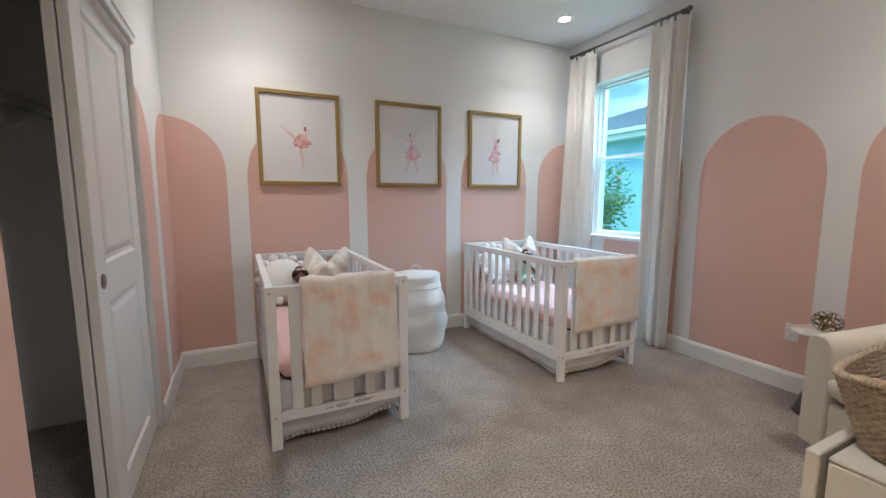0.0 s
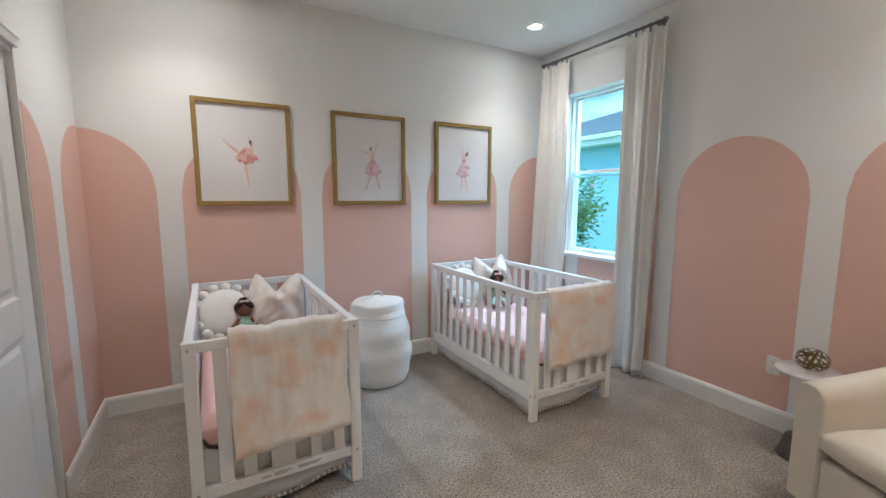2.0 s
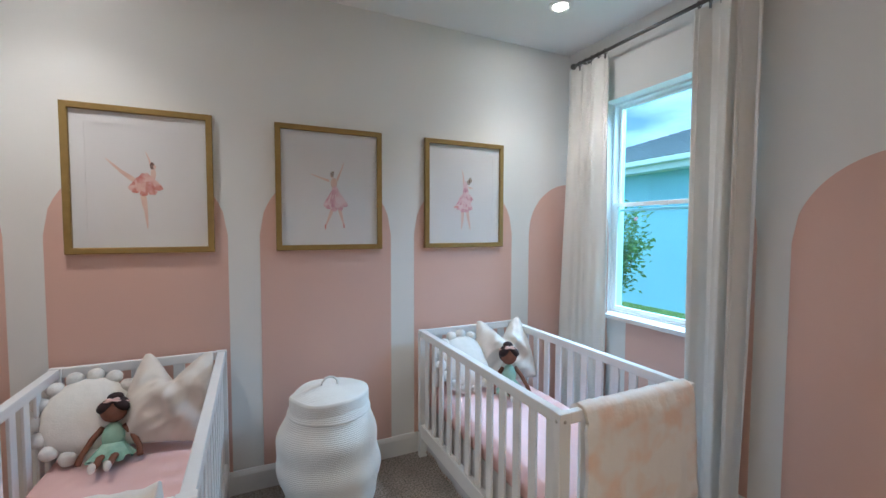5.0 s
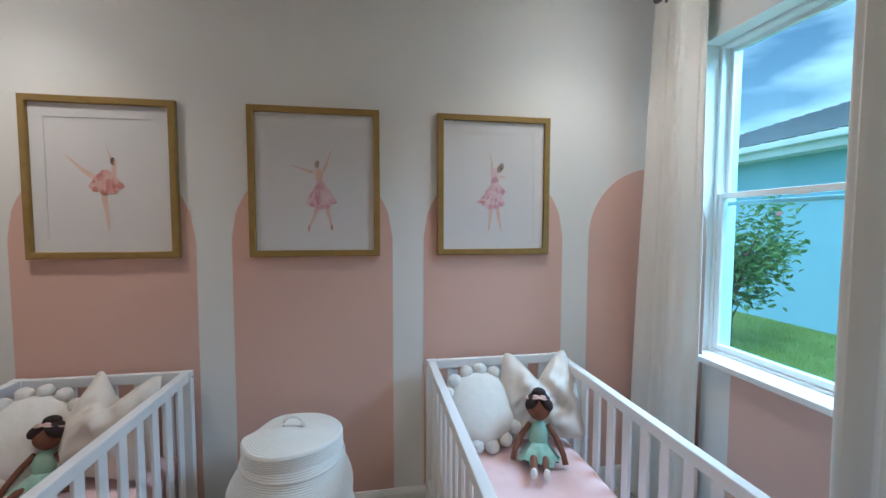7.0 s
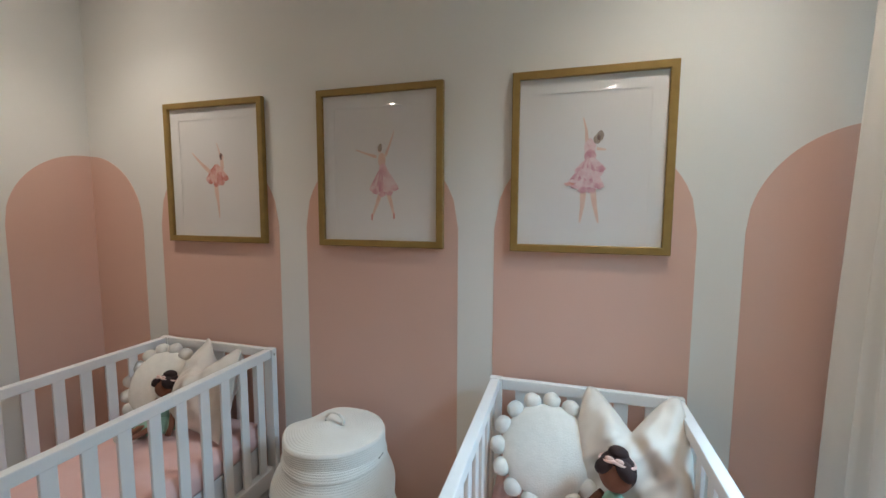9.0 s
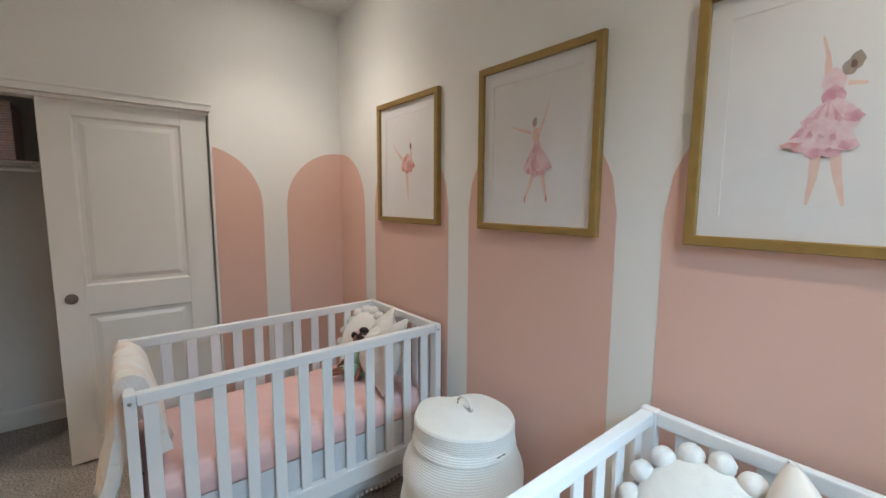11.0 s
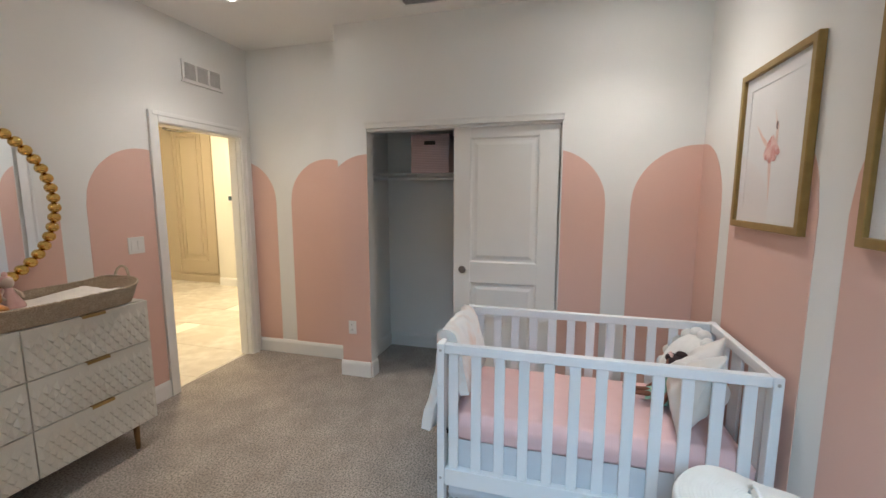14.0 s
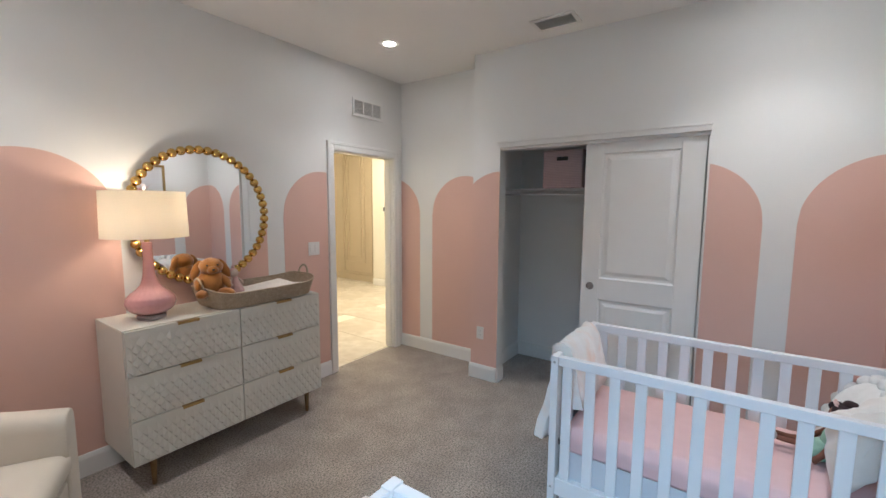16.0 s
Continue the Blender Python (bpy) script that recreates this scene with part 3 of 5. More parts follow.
# ---- fixtures ----
CANGLOW = glow("can_lens", (1.0, 0.92, 0.82), 170.0)
for cx, cy in CANS:
    can = thing("recessed_light", (cx, cy, CEIL), "white trimmed recessed ceiling downlight, switched on", "ceiling light", "recessed ceiling lights")
    bm = B()
    lathe(bm, [(0.041, -0.002), (0.050, -0.005), (0.056, -0.008), (0.074, -0.006), (0.078, 0.0)], 40)
    part("trim_ring", bm, TRIM, can)
    bm = B()
    lathe(bm, [(0.008, -0.0055), (0.036, -0.0055), (0.040, -0.0045)], 32)
    part("lens", bm, CANGLOW, can, "glowing lens")

reg = thing("ceiling_vent", (0.255, 2.17, CEIL), "white ceiling air register with grey louvres", "air vent")
bm = B()
ring_pts = ((-0.098, 0.098, -0.156, -0.130), (-0.098, 0.098, 0.130, 0.156), (-0.098, -0.072, -0.130, 0.130), (0.072, 0.098, -0.130, 0.130))
for q in ring_pts:
    box(bm, q[0], q[1], q[2], q[3], -0.012, 0.0, 0.003)
part("frame", bm, PLASTIC, reg)
# Flat plate whose grey stands for the shade behind the louvres.
bm = B()
box(bm, -0.072, 0.072, -0.13, 0.13, -0.002, 0.0)
part("backing", bm, VENT, reg)
for k in range(9):
    bm = B()
    box(bm, -0.008, 0.008, -0.13, 0.13, -0.0008, 0.0008, m=Matrix.Translation((-0.064 + 0.016 * k, 0, -0.008)) @ pose(0, 0, 0, 0, 35, 0))
    part("slat", bm, PLASTIC, reg)

grille = thing("wall_vent", (0.21, YS, 2.505), "white return air grille with three louvred fields", "air vent")
bm = B()
for x0, x1, z0, z1 in ((-0.195, 0.195, 0.06, 0.082), (-0.195, 0.195, -0.082, -0.06), (-0.195, -0.175, -0.06, 0.06), (0.175, 0.195, -0.06, 0.06), (-0.072, -0.052, -0.06, 0.06), (0.052, 0.072, -0.06, 0.06)):
    box(bm, x0, x1, 0.0, 0.012, z0, z1, 0.003)
box(bm, -0.205, 0.205, 0.0, 0.016, -0.088, -0.078, 0.003)
part("frame", bm, PLASTIC, grille)
# Same shadow-grey plate, painting the dark of the duct opening.
bm = B()
box(bm, -0.18, 0.18, 0.0, 0.002, -0.06, 0.06)
part("backing", bm, VENT, grille)
for k in range(10):
    bm = B()
    box(bm, -0.175, 0.175, -0.005, 0.005, -0.0007, 0.0007, m=Matrix.Translation((0, 0.006, -0.054 + 0.012 * k)) @ pose(0, 0, 0, 40, 0, 0))
    part("slat", bm, PLASTIC, grille)


def wall_plate(name, at, turn, label, category, kind):
    """Plates face -y before the turn."""
    p = thing(name, at, label, category, turn=turn)
    wdt = 0.058 if kind == "switch" else 0.036
    bm = B()
    box(bm, -wdt, wdt, -0.006, 0.0, -0.058, 0.058, 0.003)
    part("plate", bm, PLASTIC, p)
    if kind == "switch":
        for cx in (-0.023, 0.023):
            bm = B()
            box(bm, cx - 0.017, cx + 0.017, -0.010, -0.005, -0.033, 0.033, 0.002, m=None)
            part("rocker", bm, PLASTIC, p)
    else:
        for cz in (-0.021, 0.021):
            bm = B()
            box(bm, -0.017, 0.017, -0.0085, -0.005, cz - 0.015, cz + 0.015, 0.003)
            s = part("socket", bm, PLASTIC, p)
            # Raised black boxes paint the shade of the pin slots.
            bm = B()
            for cx in (-0.006, 0.006):
                box(bm, cx - 0.0012, cx + 0.0012, -0.0092, -0.0084, cz - 0.002, cz + 0.007)
            part("slots", bm, DARK, s)
    return p


wall_plate("light_switch", (0.886, YS + 0.0022, 1.196), 180, "white double rocker light switch on the wall", "light switch", "switch")
wall_plate("power_outlet", (XE - 0.0022, 1.80, 0.402), -90, "white double power outlet on the pink wall", "power outlet", "outlet")
wall_plate("power_outlet", (0.0022, 1.461, 0.430), 90, "white power outlet beside the closet opening", "power outlet", "outlet")
stop = thing("door_stop", (-0.285, 1.24, 0.075), "small dark spring door stop on the skirting", "door stop")
bm = B()
tube(bm, [(0.0, 0, 0), (0.055, 0, 0)], [0.006, 0.005], 8)
ball(bm, (0.06, 0, 0), (0.008, 0.008, 0.008), rings=6, segments=8)
part("spring", bm, BLACKMETAL, stop)

# ---- curtains ----
CLOTH = material("ivory_curtain_linen", (0.81, 0.78, 0.73), 0.9, dark=(0.78, 0.75, 0.70), scale=4, bump=0.3, bump_scale=350, sheen=0.2)
ROD = material("dark_pewter", (0.20, 0.19, 0.18), 0.35, 0.9, dark=(0.14, 0.13, 0.125), scale=20)
_n, _l = CLOTH.node_tree.nodes, CLOTH.node_tree.links
_tr, _mx = _n.new("ShaderNodeBsdfTranslucent"), _n.new("ShaderNodeMixShader")
_tr.inputs["Color"].default_value, _mx.inputs[0].default_value = (0.80, 0.74, 0.64, 1), 0.10
_l.new(_n["Principled BSDF"].outputs[0], _mx.inputs[1])
_l.new(_tr.outputs[0], _mx.inputs[2])
_l.new(_mx.outputs[0], _n["Material Output"].inputs["Surface"])
rod = thing("curtain_rod", (3.61, 3.235, 2.722), "dark pewter curtain rod with round finials", "curtain rod")
bm = B()
tube(bm, [(0, -0.60, 0), (0, 0.60, 0)], 0.011, 12)
part("pole", bm, ROD, rod)
for s in (-1, 1):
    bm = B()
    lathe(bm, [(0.012, 0.0), (0.017, 0.004), (0.012, 0.010), (0.021, 0.022), (0.016, 0.036), (0.006, 0.044)], 16)
    bmesh.ops.transform(bm, matrix=Matrix.Translation((0, 0.60 * s, 0)) @ pose(0, 0, 0, -90 * s, 0, 0), verts=bm.verts)
    part("finial", bm, ROD, rod)
    bm = B()
    tube(bm, [(0, 0.545 * s, 0), (0.088, 0.545 * s, 0)], 0.006, 8)
    box(bm, 0.082, 0.09, 0.545 * s - 0.018, 0.545 * s + 0.018, -0.03, 0.03, 0.004)
    part("bracket", bm, ROD, rod)


def curtain(y_top, y_low, seed, label):
    c = thing("curtain", (3.61, y_top[0], 0.0), label, "curtain", "window curtains")
    r = random.Random(seed)
    n_pl, nu, nv = 3, 140, 44
    ph = [r.uniform(-0.5, 0.5) for _ in range(8)]
    bm = B()
    sheets = []
    for side in (0.0022, -0.0022):
        rows = []
        for i in range(nv + 1):
            v = i / nv
            z = 0.012 + (2.690 - 0.012) * v
            row = []
            for j in range(nu + 1):
                u = j / nu
                a = y_low[0] + (y_top[0] - y_low[0]) * v
                b = y_low[1] + (y_top[1] - y_low[1]) * v
                wob = 0.25 * math.sin(2.3 * v + ph[0]) + 0.15 * math.sin(5 * v + ph[1] + 3 * u)
                uu = u + 0.050 * math.sin(2 * math.pi * 1.3 * u + ph[6] * 6) + 0.012 * math.sin(3.0 * v + 9 * u)
                crest = math.sin(2 * math.pi * n_pl * uu + wob + ph[2])
                wave = 0.9 * math.tanh(1.7 * crest) + 0.22 * math.sin(4 * math.pi * n_pl * uu + ph[3]) * (0.4 + v) + 0.12 * math.sin(31 * u + 4 * v) * v
                amp = 0.017 + 0.016 * min(1.0, (1 - v) * 1.8) + 0.006 * math.sin(7 * u + ph[4])
                if v > 0.965:
                    amp *= 0.75
                row.append(bm.verts.new((wave * amp + side, a + (b - a) * u - y_top[0] + 0.006 * math.sin(4 * math.pi * n_pl * u + ph[5]), z)))
            rows.append(row)
        grid_faces(bm, rows)
        sheets.append(rows)
    A, C = sheets
    for i in range(nv):
        for j in (0, nu):
            bm.faces.new((A[i][j], A[i + 1][j], C[i + 1][j], C[i][j]))
    for j in range(nu):
        for i in (0, nv):
            bm.faces.new((A[i][j], A[i][j + 1], C[i][j + 1], C[i][j]))
    part("drape", bm, CLOTH, c)
    for k in range(6):
        y = (y_top[1] - y_top[0]) * (k + 0.3) / 5.6
        bm = B()
        tube(bm, [(0.018 * math.cos(a * math.pi / 8), y, 2.722 - 0.004 + 0.018 * math.sin(a * math.pi / 8)) for a in range(16)], 0.0025, 6, closed=True)
        box(bm, -0.004, 0.004, y - 0.006, y + 0.006, 2.672, 2.707, 0.001, 1)
        part("ring", bm, ROD, c, "dark ring clip")


curtain((3.535, 3.868), (3.535, 3.985), 2, "ivory linen curtain gathered beside the window corner")
curtain((2.592, 2.925), (2.622, 2.900), 7, "ivory linen curtain gathered at the window edge")

# ---- pictures ----
GOLDWOOD = material("gold_wood", (0.36, 0.235, 0.075), 0.42, 0.35, dark=(0.29, 0.185, 0.06), scale=25, bump=0.15, bump_scale=120)
PAPER = material("white_mat_board", (0.74, 0.725, 0.72), 0.8, dark=(0.725, 0.71, 0.705), scale=3, bump=0.05, bump_scale=300)
PAPER2 = material("print_paper", (0.73, 0.71, 0.705), 0.8, dark=(0.715, 0.695, 0.69), scale=6, bump=0.05, bump_scale=300)
ROSE = material("rose_watercolour", (0.58, 0.20, 0.17), 0.8, dark=(0.72, 0.40, 0.37), scale=38, spread=0.25)
MAUVE = material("mauve_watercolour", (0.58, 0.27, 0.33), 0.8, dark=(0.74, 0.49, 0.52), scale=38, spread=0.25)
PEACH = material("peach_watercolour", (0.74, 0.55, 0.47), 0.8, dark=(0.70, 0.47, 0.40), scale=30, spread=0.3)
UMBER = material("umber_watercolour", (0.14, 0.08, 0.07), 0.8, dark=(0.22, 0.14, 0.12), scale=60)
GREIGE = material("grey_brown_watercolour", (0.30, 0.24, 0.20), 0.8, dark=(0.38, 0.31, 0.26), scale=60)
BLUSHROSE = material("pale_rose_watercolour", (0.70, 0.40, 0.36), 0.8, dark=(0.76, 0.52, 0.48), scale=45, spread=0.3)
PALEMAUVE = material("pale_mauve_watercolour", (0.70, 0.46, 0.49), 0.8, dark=(0.76, 0.60, 0.61), scale=45, spread=0.3)
CLEAR = glass("picture_glass")


def blob(bm, cx, cz, rx, rz, mat, lift, lumps=0.0, ph=0.0):
    pts = []
    for k in range(28):
        a = 2 * math.pi * k / 28
        q = 1 + lumps * math.sin(5 * a + ph) + 0.5 * lumps * math.sin(9 * a + 2 * ph)
        pts.append((cx + rx * q * math.cos(a), cz + rz * q * math.sin(a)))
    slab(bm, pts, 0.0001, Matrix.Translation((0, 0, lift)), mat)


def stroke(bm, a, b, w0, w1, mat, lift):
    d = (Vector(b) - Vector(a)).normalized()
    n = Vector((-d.y, d.x))
    m_ = (Vector(a) + Vector(b)) / 2
    w = (w0 + w1) * 0.55
    pts = [Vector(a) + n * w0, m_ + n * w, Vector(b) + n * w1, Vector(b) - n * w1, m_ - n * w, Vector(a) - n * w0]
    slab(bm, [(p.x, p.y) for p in pts[::-1]], 0.0001, Matrix.Translation((0, 0, lift)), mat)


def picture(x0, x1, marks, label, shift=0.0):
    z0, z1 = 1.388, 2.118
    w, h = x1 - x0, z1 - z0
    p = thing("framed_picture", ((x0 + x1) / 2, YN, z0 + h / 2), label, "picture", "ballet prints on the wall")
    up = Matrix(((1, 0, 0, 0), (0, 0, -1, 0), (0, 1, 0, 0), (0, 0, 0, 1)))
    fw, depth = 0.031, 0.030
    bm = B()
    outer, inner = (w / 2, h / 2), (w / 2 - fw, h / 2 - fw)
    loops = []
    for (a, b), d in ((outer, 0.0023), (outer, depth - 0.003), ((outer[0] - 0.003, outer[1] - 0.003), depth), ((inner[0] + 0.003, inner[1] + 0.003), depth), (inner, depth - 0.003), (inner, 0.004)):
        loops.append([bm.verts.new(up @ Vector((sx * a, sz * b, d))) for sx, sz in ((-1, -1), (1, -1), (1, 1), (-1, 1))])
    for a, b in zip(loops, loops[1:]):
        for k in range(4):
            bm.faces.new((a[k], a[(k + 1) % 4], b[(k + 1) % 4], b[k]))
    part("frame", bm, GOLDWOOD, p, "gold painted wooden frame")
    bm = B()
    slab(bm, [(-inner[0], -inner[1]), (inner[0], -inner[1]), (inner[0], inner[1]), (-inner[0], inner[1])], 0.008, up @ Matrix.Translation((0, 0, 0.0023)))
    part("print_paper", bm, PAPER2, p)
    a, b = inner[0] * 0.80, inner[1] * 0.82
    bm = B()
    for q in ((-inner[0], -a, -inner[1], inner[1]), (a, inner[0], -inner[1], inner[1]), (-a, a, -inner[1], -b), (-a, a, b, inner[1])):
        slab(bm, [(q[0], q[2]), (q[1], q[2]), (q[1], q[3]), (q[0], q[3])], 0.0025, up @ Matrix.Translation((0, 0, 0.0105)))
    part("mat_board", bm, PAPER, p, "white mat board")
    bm = B()
    for k, mk in enumerate(marks):
        lift = 0.0104 + 0.00011 * k
        if mk[0] == "blob":
            blob(bm, *mk[1:6], lift, *mk[6:])
        else:
            stroke(bm, *mk[1:], lift)
    bmesh.ops.transform(bm, matrix=Matrix.Translation((shift, 0, 0)) @ up, verts=bm.verts)
    part("painting", bm, [ROSE, MAUVE, PEACH, UMBER, GREIGE, BLUSHROSE, PALEMAUVE], p, "pink watercolour shapes")
    bm = B()
    slab(bm, [(-inner[0], -inner[1]), (inner[0], -inner[1]), (inner[0], inner[1]), (-inner[0], inner[1])], 0.002, up @ Matrix.Translation((0, 0, 0.019)))
    g = part("glazing", bm, CLEAR, p, "clear glazing")
    g.visible_shadow = False


def petals(cx, cz, r0, r1, a0, a1, count, mats):
    """A fan of overlapping petals from a waist, angles in degrees from straight down."""
    out = []
    for k in range(count):
        a = radians(a0 + (a1 - a0) * k / (count - 1))
        q = r1 * (0.92 + 0.10 * math.sin(2.7 * k))
        d = Vector((math.sin(a), -math.cos(a)))
        out.append(("line", (cx + d.x * r0, cz + d.y * r0), (cx + d.x * q, cz + d.y * q), 0.007, 0.017, mats[k % len(mats)]))
        out.append(("blob", cx + d.x * q, cz + d.y * q, 0.018, 0.013, mats[(k + 1) % len(mats)], 0.10, k * 1.3))
    return out


picture(0.603, 1.234, [
    ("line", (-0.030, 0.000), (-0.095, 0.052), 0.012, 0.007, 2), ("line", (-0.090, 0.048), (-0.150, 0.108), 0.007, 0.002, 2),
    ("line", (0.000, -0.070), (0.010, -0.150), 0.013, 0.008, 2), ("line", (0.010, -0.145), (0.016, -0.238), 0.008, 0.002, 2),
    ("line", (0.038, 0.070), (0.030, 0.115), 0.005, 0.003, 2), ("line", (0.030, 0.112), (0.016, 0.150), 0.003, 0.0015, 2),
    ("blob", 0.046, 0.040, 0.011, 0.034, 2), ("blob", 0.042, 0.082, 0.010, 0.018, 3, 0.06), ("blob", 0.052, 0.076, 0.006, 0.010, 2),
    *petals(0.010, 0.045, 0.005, 0.104, -34, 38, 8, (0, 5)), ("blob", 0.000, -0.012, 0.034, 0.040, 5, 0.10, 1.0), ("blob", 0.030, -0.030, 0.020, 0.034, 0, 0.12, 2.4), ("blob", -0.008, 0.008, 0.018, 0.020, 0, 0.12, 0.3)],
    "watercolour ballet print in a gold frame, leaping pose")
picture(1.544, 2.170, [
    ("line", (-0.010, 0.050), (-0.060, 0.066), 0.007, 0.004, 2), ("line", (-0.056, 0.064), (-0.116, 0.086), 0.004, 0.0018, 2),
    ("line", (0.034, 0.052), (0.056, 0.105), 0.006, 0.004, 2), ("line", (0.055, 0.102), (0.078, 0.164), 0.004, 0.0018, 2),
    ("line", (0.006, -0.120), (-0.014, -0.175), 0.010, 0.007, 2), ("line", (-0.013, -0.170), (-0.034, -0.222), 0.007, 0.003, 2),
    ("line", (0.048, -0.120), (0.064, -0.175), 0.010, 0.007, 2), ("line", (0.063, -0.170), (0.074, -0.220), 0.007, 0.003, 2),
    ("blob", -0.036, -0.226, 0.005, 0.017, 0), ("blob", 0.075, -0.220, 0.005, 0.015, 0),
    ("blob", 0.016, 0.036, 0.019, 0.032, 2), ("blob", 0.006, 0.082, 0.010, 0.014, 2), ("blob", 0.007, 0.090, 0.011, 0.016, 4, 0.05), ("blob", 0.012, 0.104, 0.006, 0.006, 4),
    *petals(0.022, 0.010, 0.004, 0.128, -26, 30, 8, (1, 6)), ("blob", 0.022, -0.008, 0.019, 0.026, 1, 0.05), ("blob", 0.040, -0.075, 0.020, 0.036, 6, 0.12, 2.0), ("blob", 0.012, -0.080, 0.014, 0.034, 1, 0.12, 0.4)],
    "watercolour ballet print in a gold frame, raised arms")
picture(2.467, 3.080, [
    ("line", (-0.026, 0.078), (-0.030, 0.130), 0.007, 0.004, 2), ("line", (-0.030, 0.126), (-0.042, 0.174), 0.004, 0.002, 2), ("line", (0.012, 0.052), (0.046, 0.046), 0.006, 0.003, 2),
    ("line", (-0.034, -0.110), (-0.036, -0.180), 0.011, 0.008, 2), ("line", (-0.036, -0.175), (-0.044, -0.240), 0.008, 0.003, 2),
    ("line", (0.002, -0.110), (0.012, -0.180), 0.011, 0.008, 2), ("line", (0.012, -0.175), (0.026, -0.242), 0.008, 0.003, 2),
    ("blob", -0.014, 0.055, 0.022, 0.036, 6, 0.05), ("blob", -0.012, 0.020, 0.022, 0.030, 1, 0.06), ("blob", 0.012, 0.088, 0.014, 0.018, 4, 0.04), ("blob", 0.024, 0.102, 0.013, 0.020, 4, 0.06, 1.0), ("blob", 0.018, 0.094, 0.006, 0.010, 3),
    *petals(-0.014, 0.012, 0.004, 0.122, -34, 20, 8, (1, 6)), *petals(-0.012, 0.020, 0.004, 0.072, -36, 40, 7, (6, 1)), ("blob", -0.022, -0.045, 0.026, 0.024, 6, 0.14, 1.7), ("blob", -0.088, -0.086, 0.020, 0.007, 0, 0.1)],
    "watercolour ballet print in a gold frame, back view", 0.016)

# ---- cribs ----
SHEET = material("pink_sheet_cotton", (0.75, 0.50, 0.48), 0.85, dark=(0.72, 0.465, 0.445), scale=9, bump=0.25, bump_scale=220, sheen=0.15)
SKIRT = material("pale_grey_skirt_cotton", (0.66, 0.66, 0.68), 0.9, dark=(0.60, 0.60, 0.62), scale=8, bump=0.25, bump_scale=240)
HEM = material("taupe_pompom_yarn", (0.26, 0.19, 0.165), 0.95, dark=(0.52, 0.45, 0.41), scale=70, spread=0.3, bump=0.8, bump_scale=300)
POM = material("white_pompom_yarn", (0.76, 0.73, 0.69), 0.95, dark=(0.68, 0.65, 0.61), scale=60, bump=0.8, bump_scale=300, sheen=0.3)
STRAP = material("black_strap", (0.025, 0.022, 0.022), 0.7, dark=(0.04, 0.035, 0.035), scale=20)
INK = material("grey_label_ink", (0.30, 0.29, 0.29), 0.7)
HX, HY = 0.372, 0.69


def crib(at, label):
    c = thing("crib", at, label, "crib", "white cribs")
    post = B()
    box(post, -0.026, 0.026, -0.018, 0.018, 0.0, 0.852, 0.004)
    post_mesh = finish("post", post, CRIB)
    bolt = B()
    lathe(bolt, [(0.0068, 0.0), (0.0068, 0.002), (0.004, 0.0032)], 12)
    bolt_mesh = finish("bolt", bolt, STEEL)
    for sx in (-1, 1):
        for sy in (-1, 1):
            p = new("post", post_mesh)
            p.parent = c
            p.matrix_local = pose(sx * (HX - 0.026), sy * (HY - 0.018), 0)
            for z in (0.822, 0.175):
                b = new("bolt", bolt_mesh)
                b.parent = p
                b.matrix_local = pose(sx * 0.002, sy * 0.018, z, -90 * sy, 0, 0)
                b = new("bolt", bolt_mesh)
                b.parent = p
                b.matrix_local = pose(sx * 0.026, 0, z, 0, 90 * sx, 0)
    # end panels
    for sy in (-1, 1):
        y0, y1 = sorted((sy * (HY - 0.033), sy * (HY - 0.004)))
        e = HX - 0.052
        bm = B()
        box(bm, -e, e, y0, y1, 0.805, 0.851, 0.005)
        part("end_top_rail", bm, CRIB, c)
        bm = B()
        box(bm, -e, e, y0, y1, 0.145, 0.198, 0.005)
        low = part("end_lower_rail", bm, CRIB, c)
        ym = (y0 + y1) / 2
        for cx, w in ((-0.235, 0.056), (-0.142, 0.056), (0.0, 0.110), (0.150, 0.052), (0.262, 0.052)):
            bm = B()
            box(bm, cx - w / 2, cx + w / 2, ym - 0.007, ym + 0.007, 0.197, 0.806, 0.002, 1)
            part("slat", bm, CRIB, c)
        if sy < 0:
            bm = B()
            for a, b, z in ((-0.10, -0.06, 0.170), (-0.045, 0.03, 0.176), (-0.045, 0.01, 0.166), (0.06, 0.17, 0.178), (0.06, 0.15, 0.170)):
                box(bm, a, b, y0 - 0.0006, y0 + 0.0004, z - 0.0025, z + 0.0025)
            part("printed_label", bm, INK, low, "small grey printed warning lines")
    # long sides
    slat = B()
    box(slat, -0.0065, 0.0065, -0.0235, 0.0235, 0.222, 0.806, 0.002, 1)
    slat_mesh = finish("slat", slat, CRIB)
    for sx in (-1, 1):
        x0, x1 = sorted((sx * (HX - 0.044), sx * (HX - 0.006)))
        e = HY - 0.036
        bm = B()
        box(bm, x0, x1, -e, e, 0.805, 0.850, 0.005)
        part("side_top_rail", bm, CRIB, c)
        bm = B()
        box(bm, x0, x1, -e, e, 0.135, 0.223, 0.005)
        part("side_lower_rail", bm, CRIB, c)
        for k in range(12):
            s = new("slat", slat_mesh)
            s.parent = c
            s.matrix_local = pose((x0 + x1) / 2, -0.614 + 0.1095 * k, 0)
    bm = B()
    for sx in (-1, 1):
        tube(bm, [(sx * 0.25, -0.60, 0.352), (sx * 0.25, 0.60, 0.352)], 0.008, 6)
    for k in range(7):
        y = -0.60 + 1.20 * k / 6
        tube(bm, [(-0.25, y, 0.352), (0.25, y, 0.352)], 0.006, 6)
    for sy in (-1, 1):
        tube(bm, [(0.0, sy * 0.60, 0.352), (0.0, sy * 0.66, 0.352)], 0.006, 6)
    part("mattress_support", bm, STRAP, c, "dark metal mattress support")
    return c


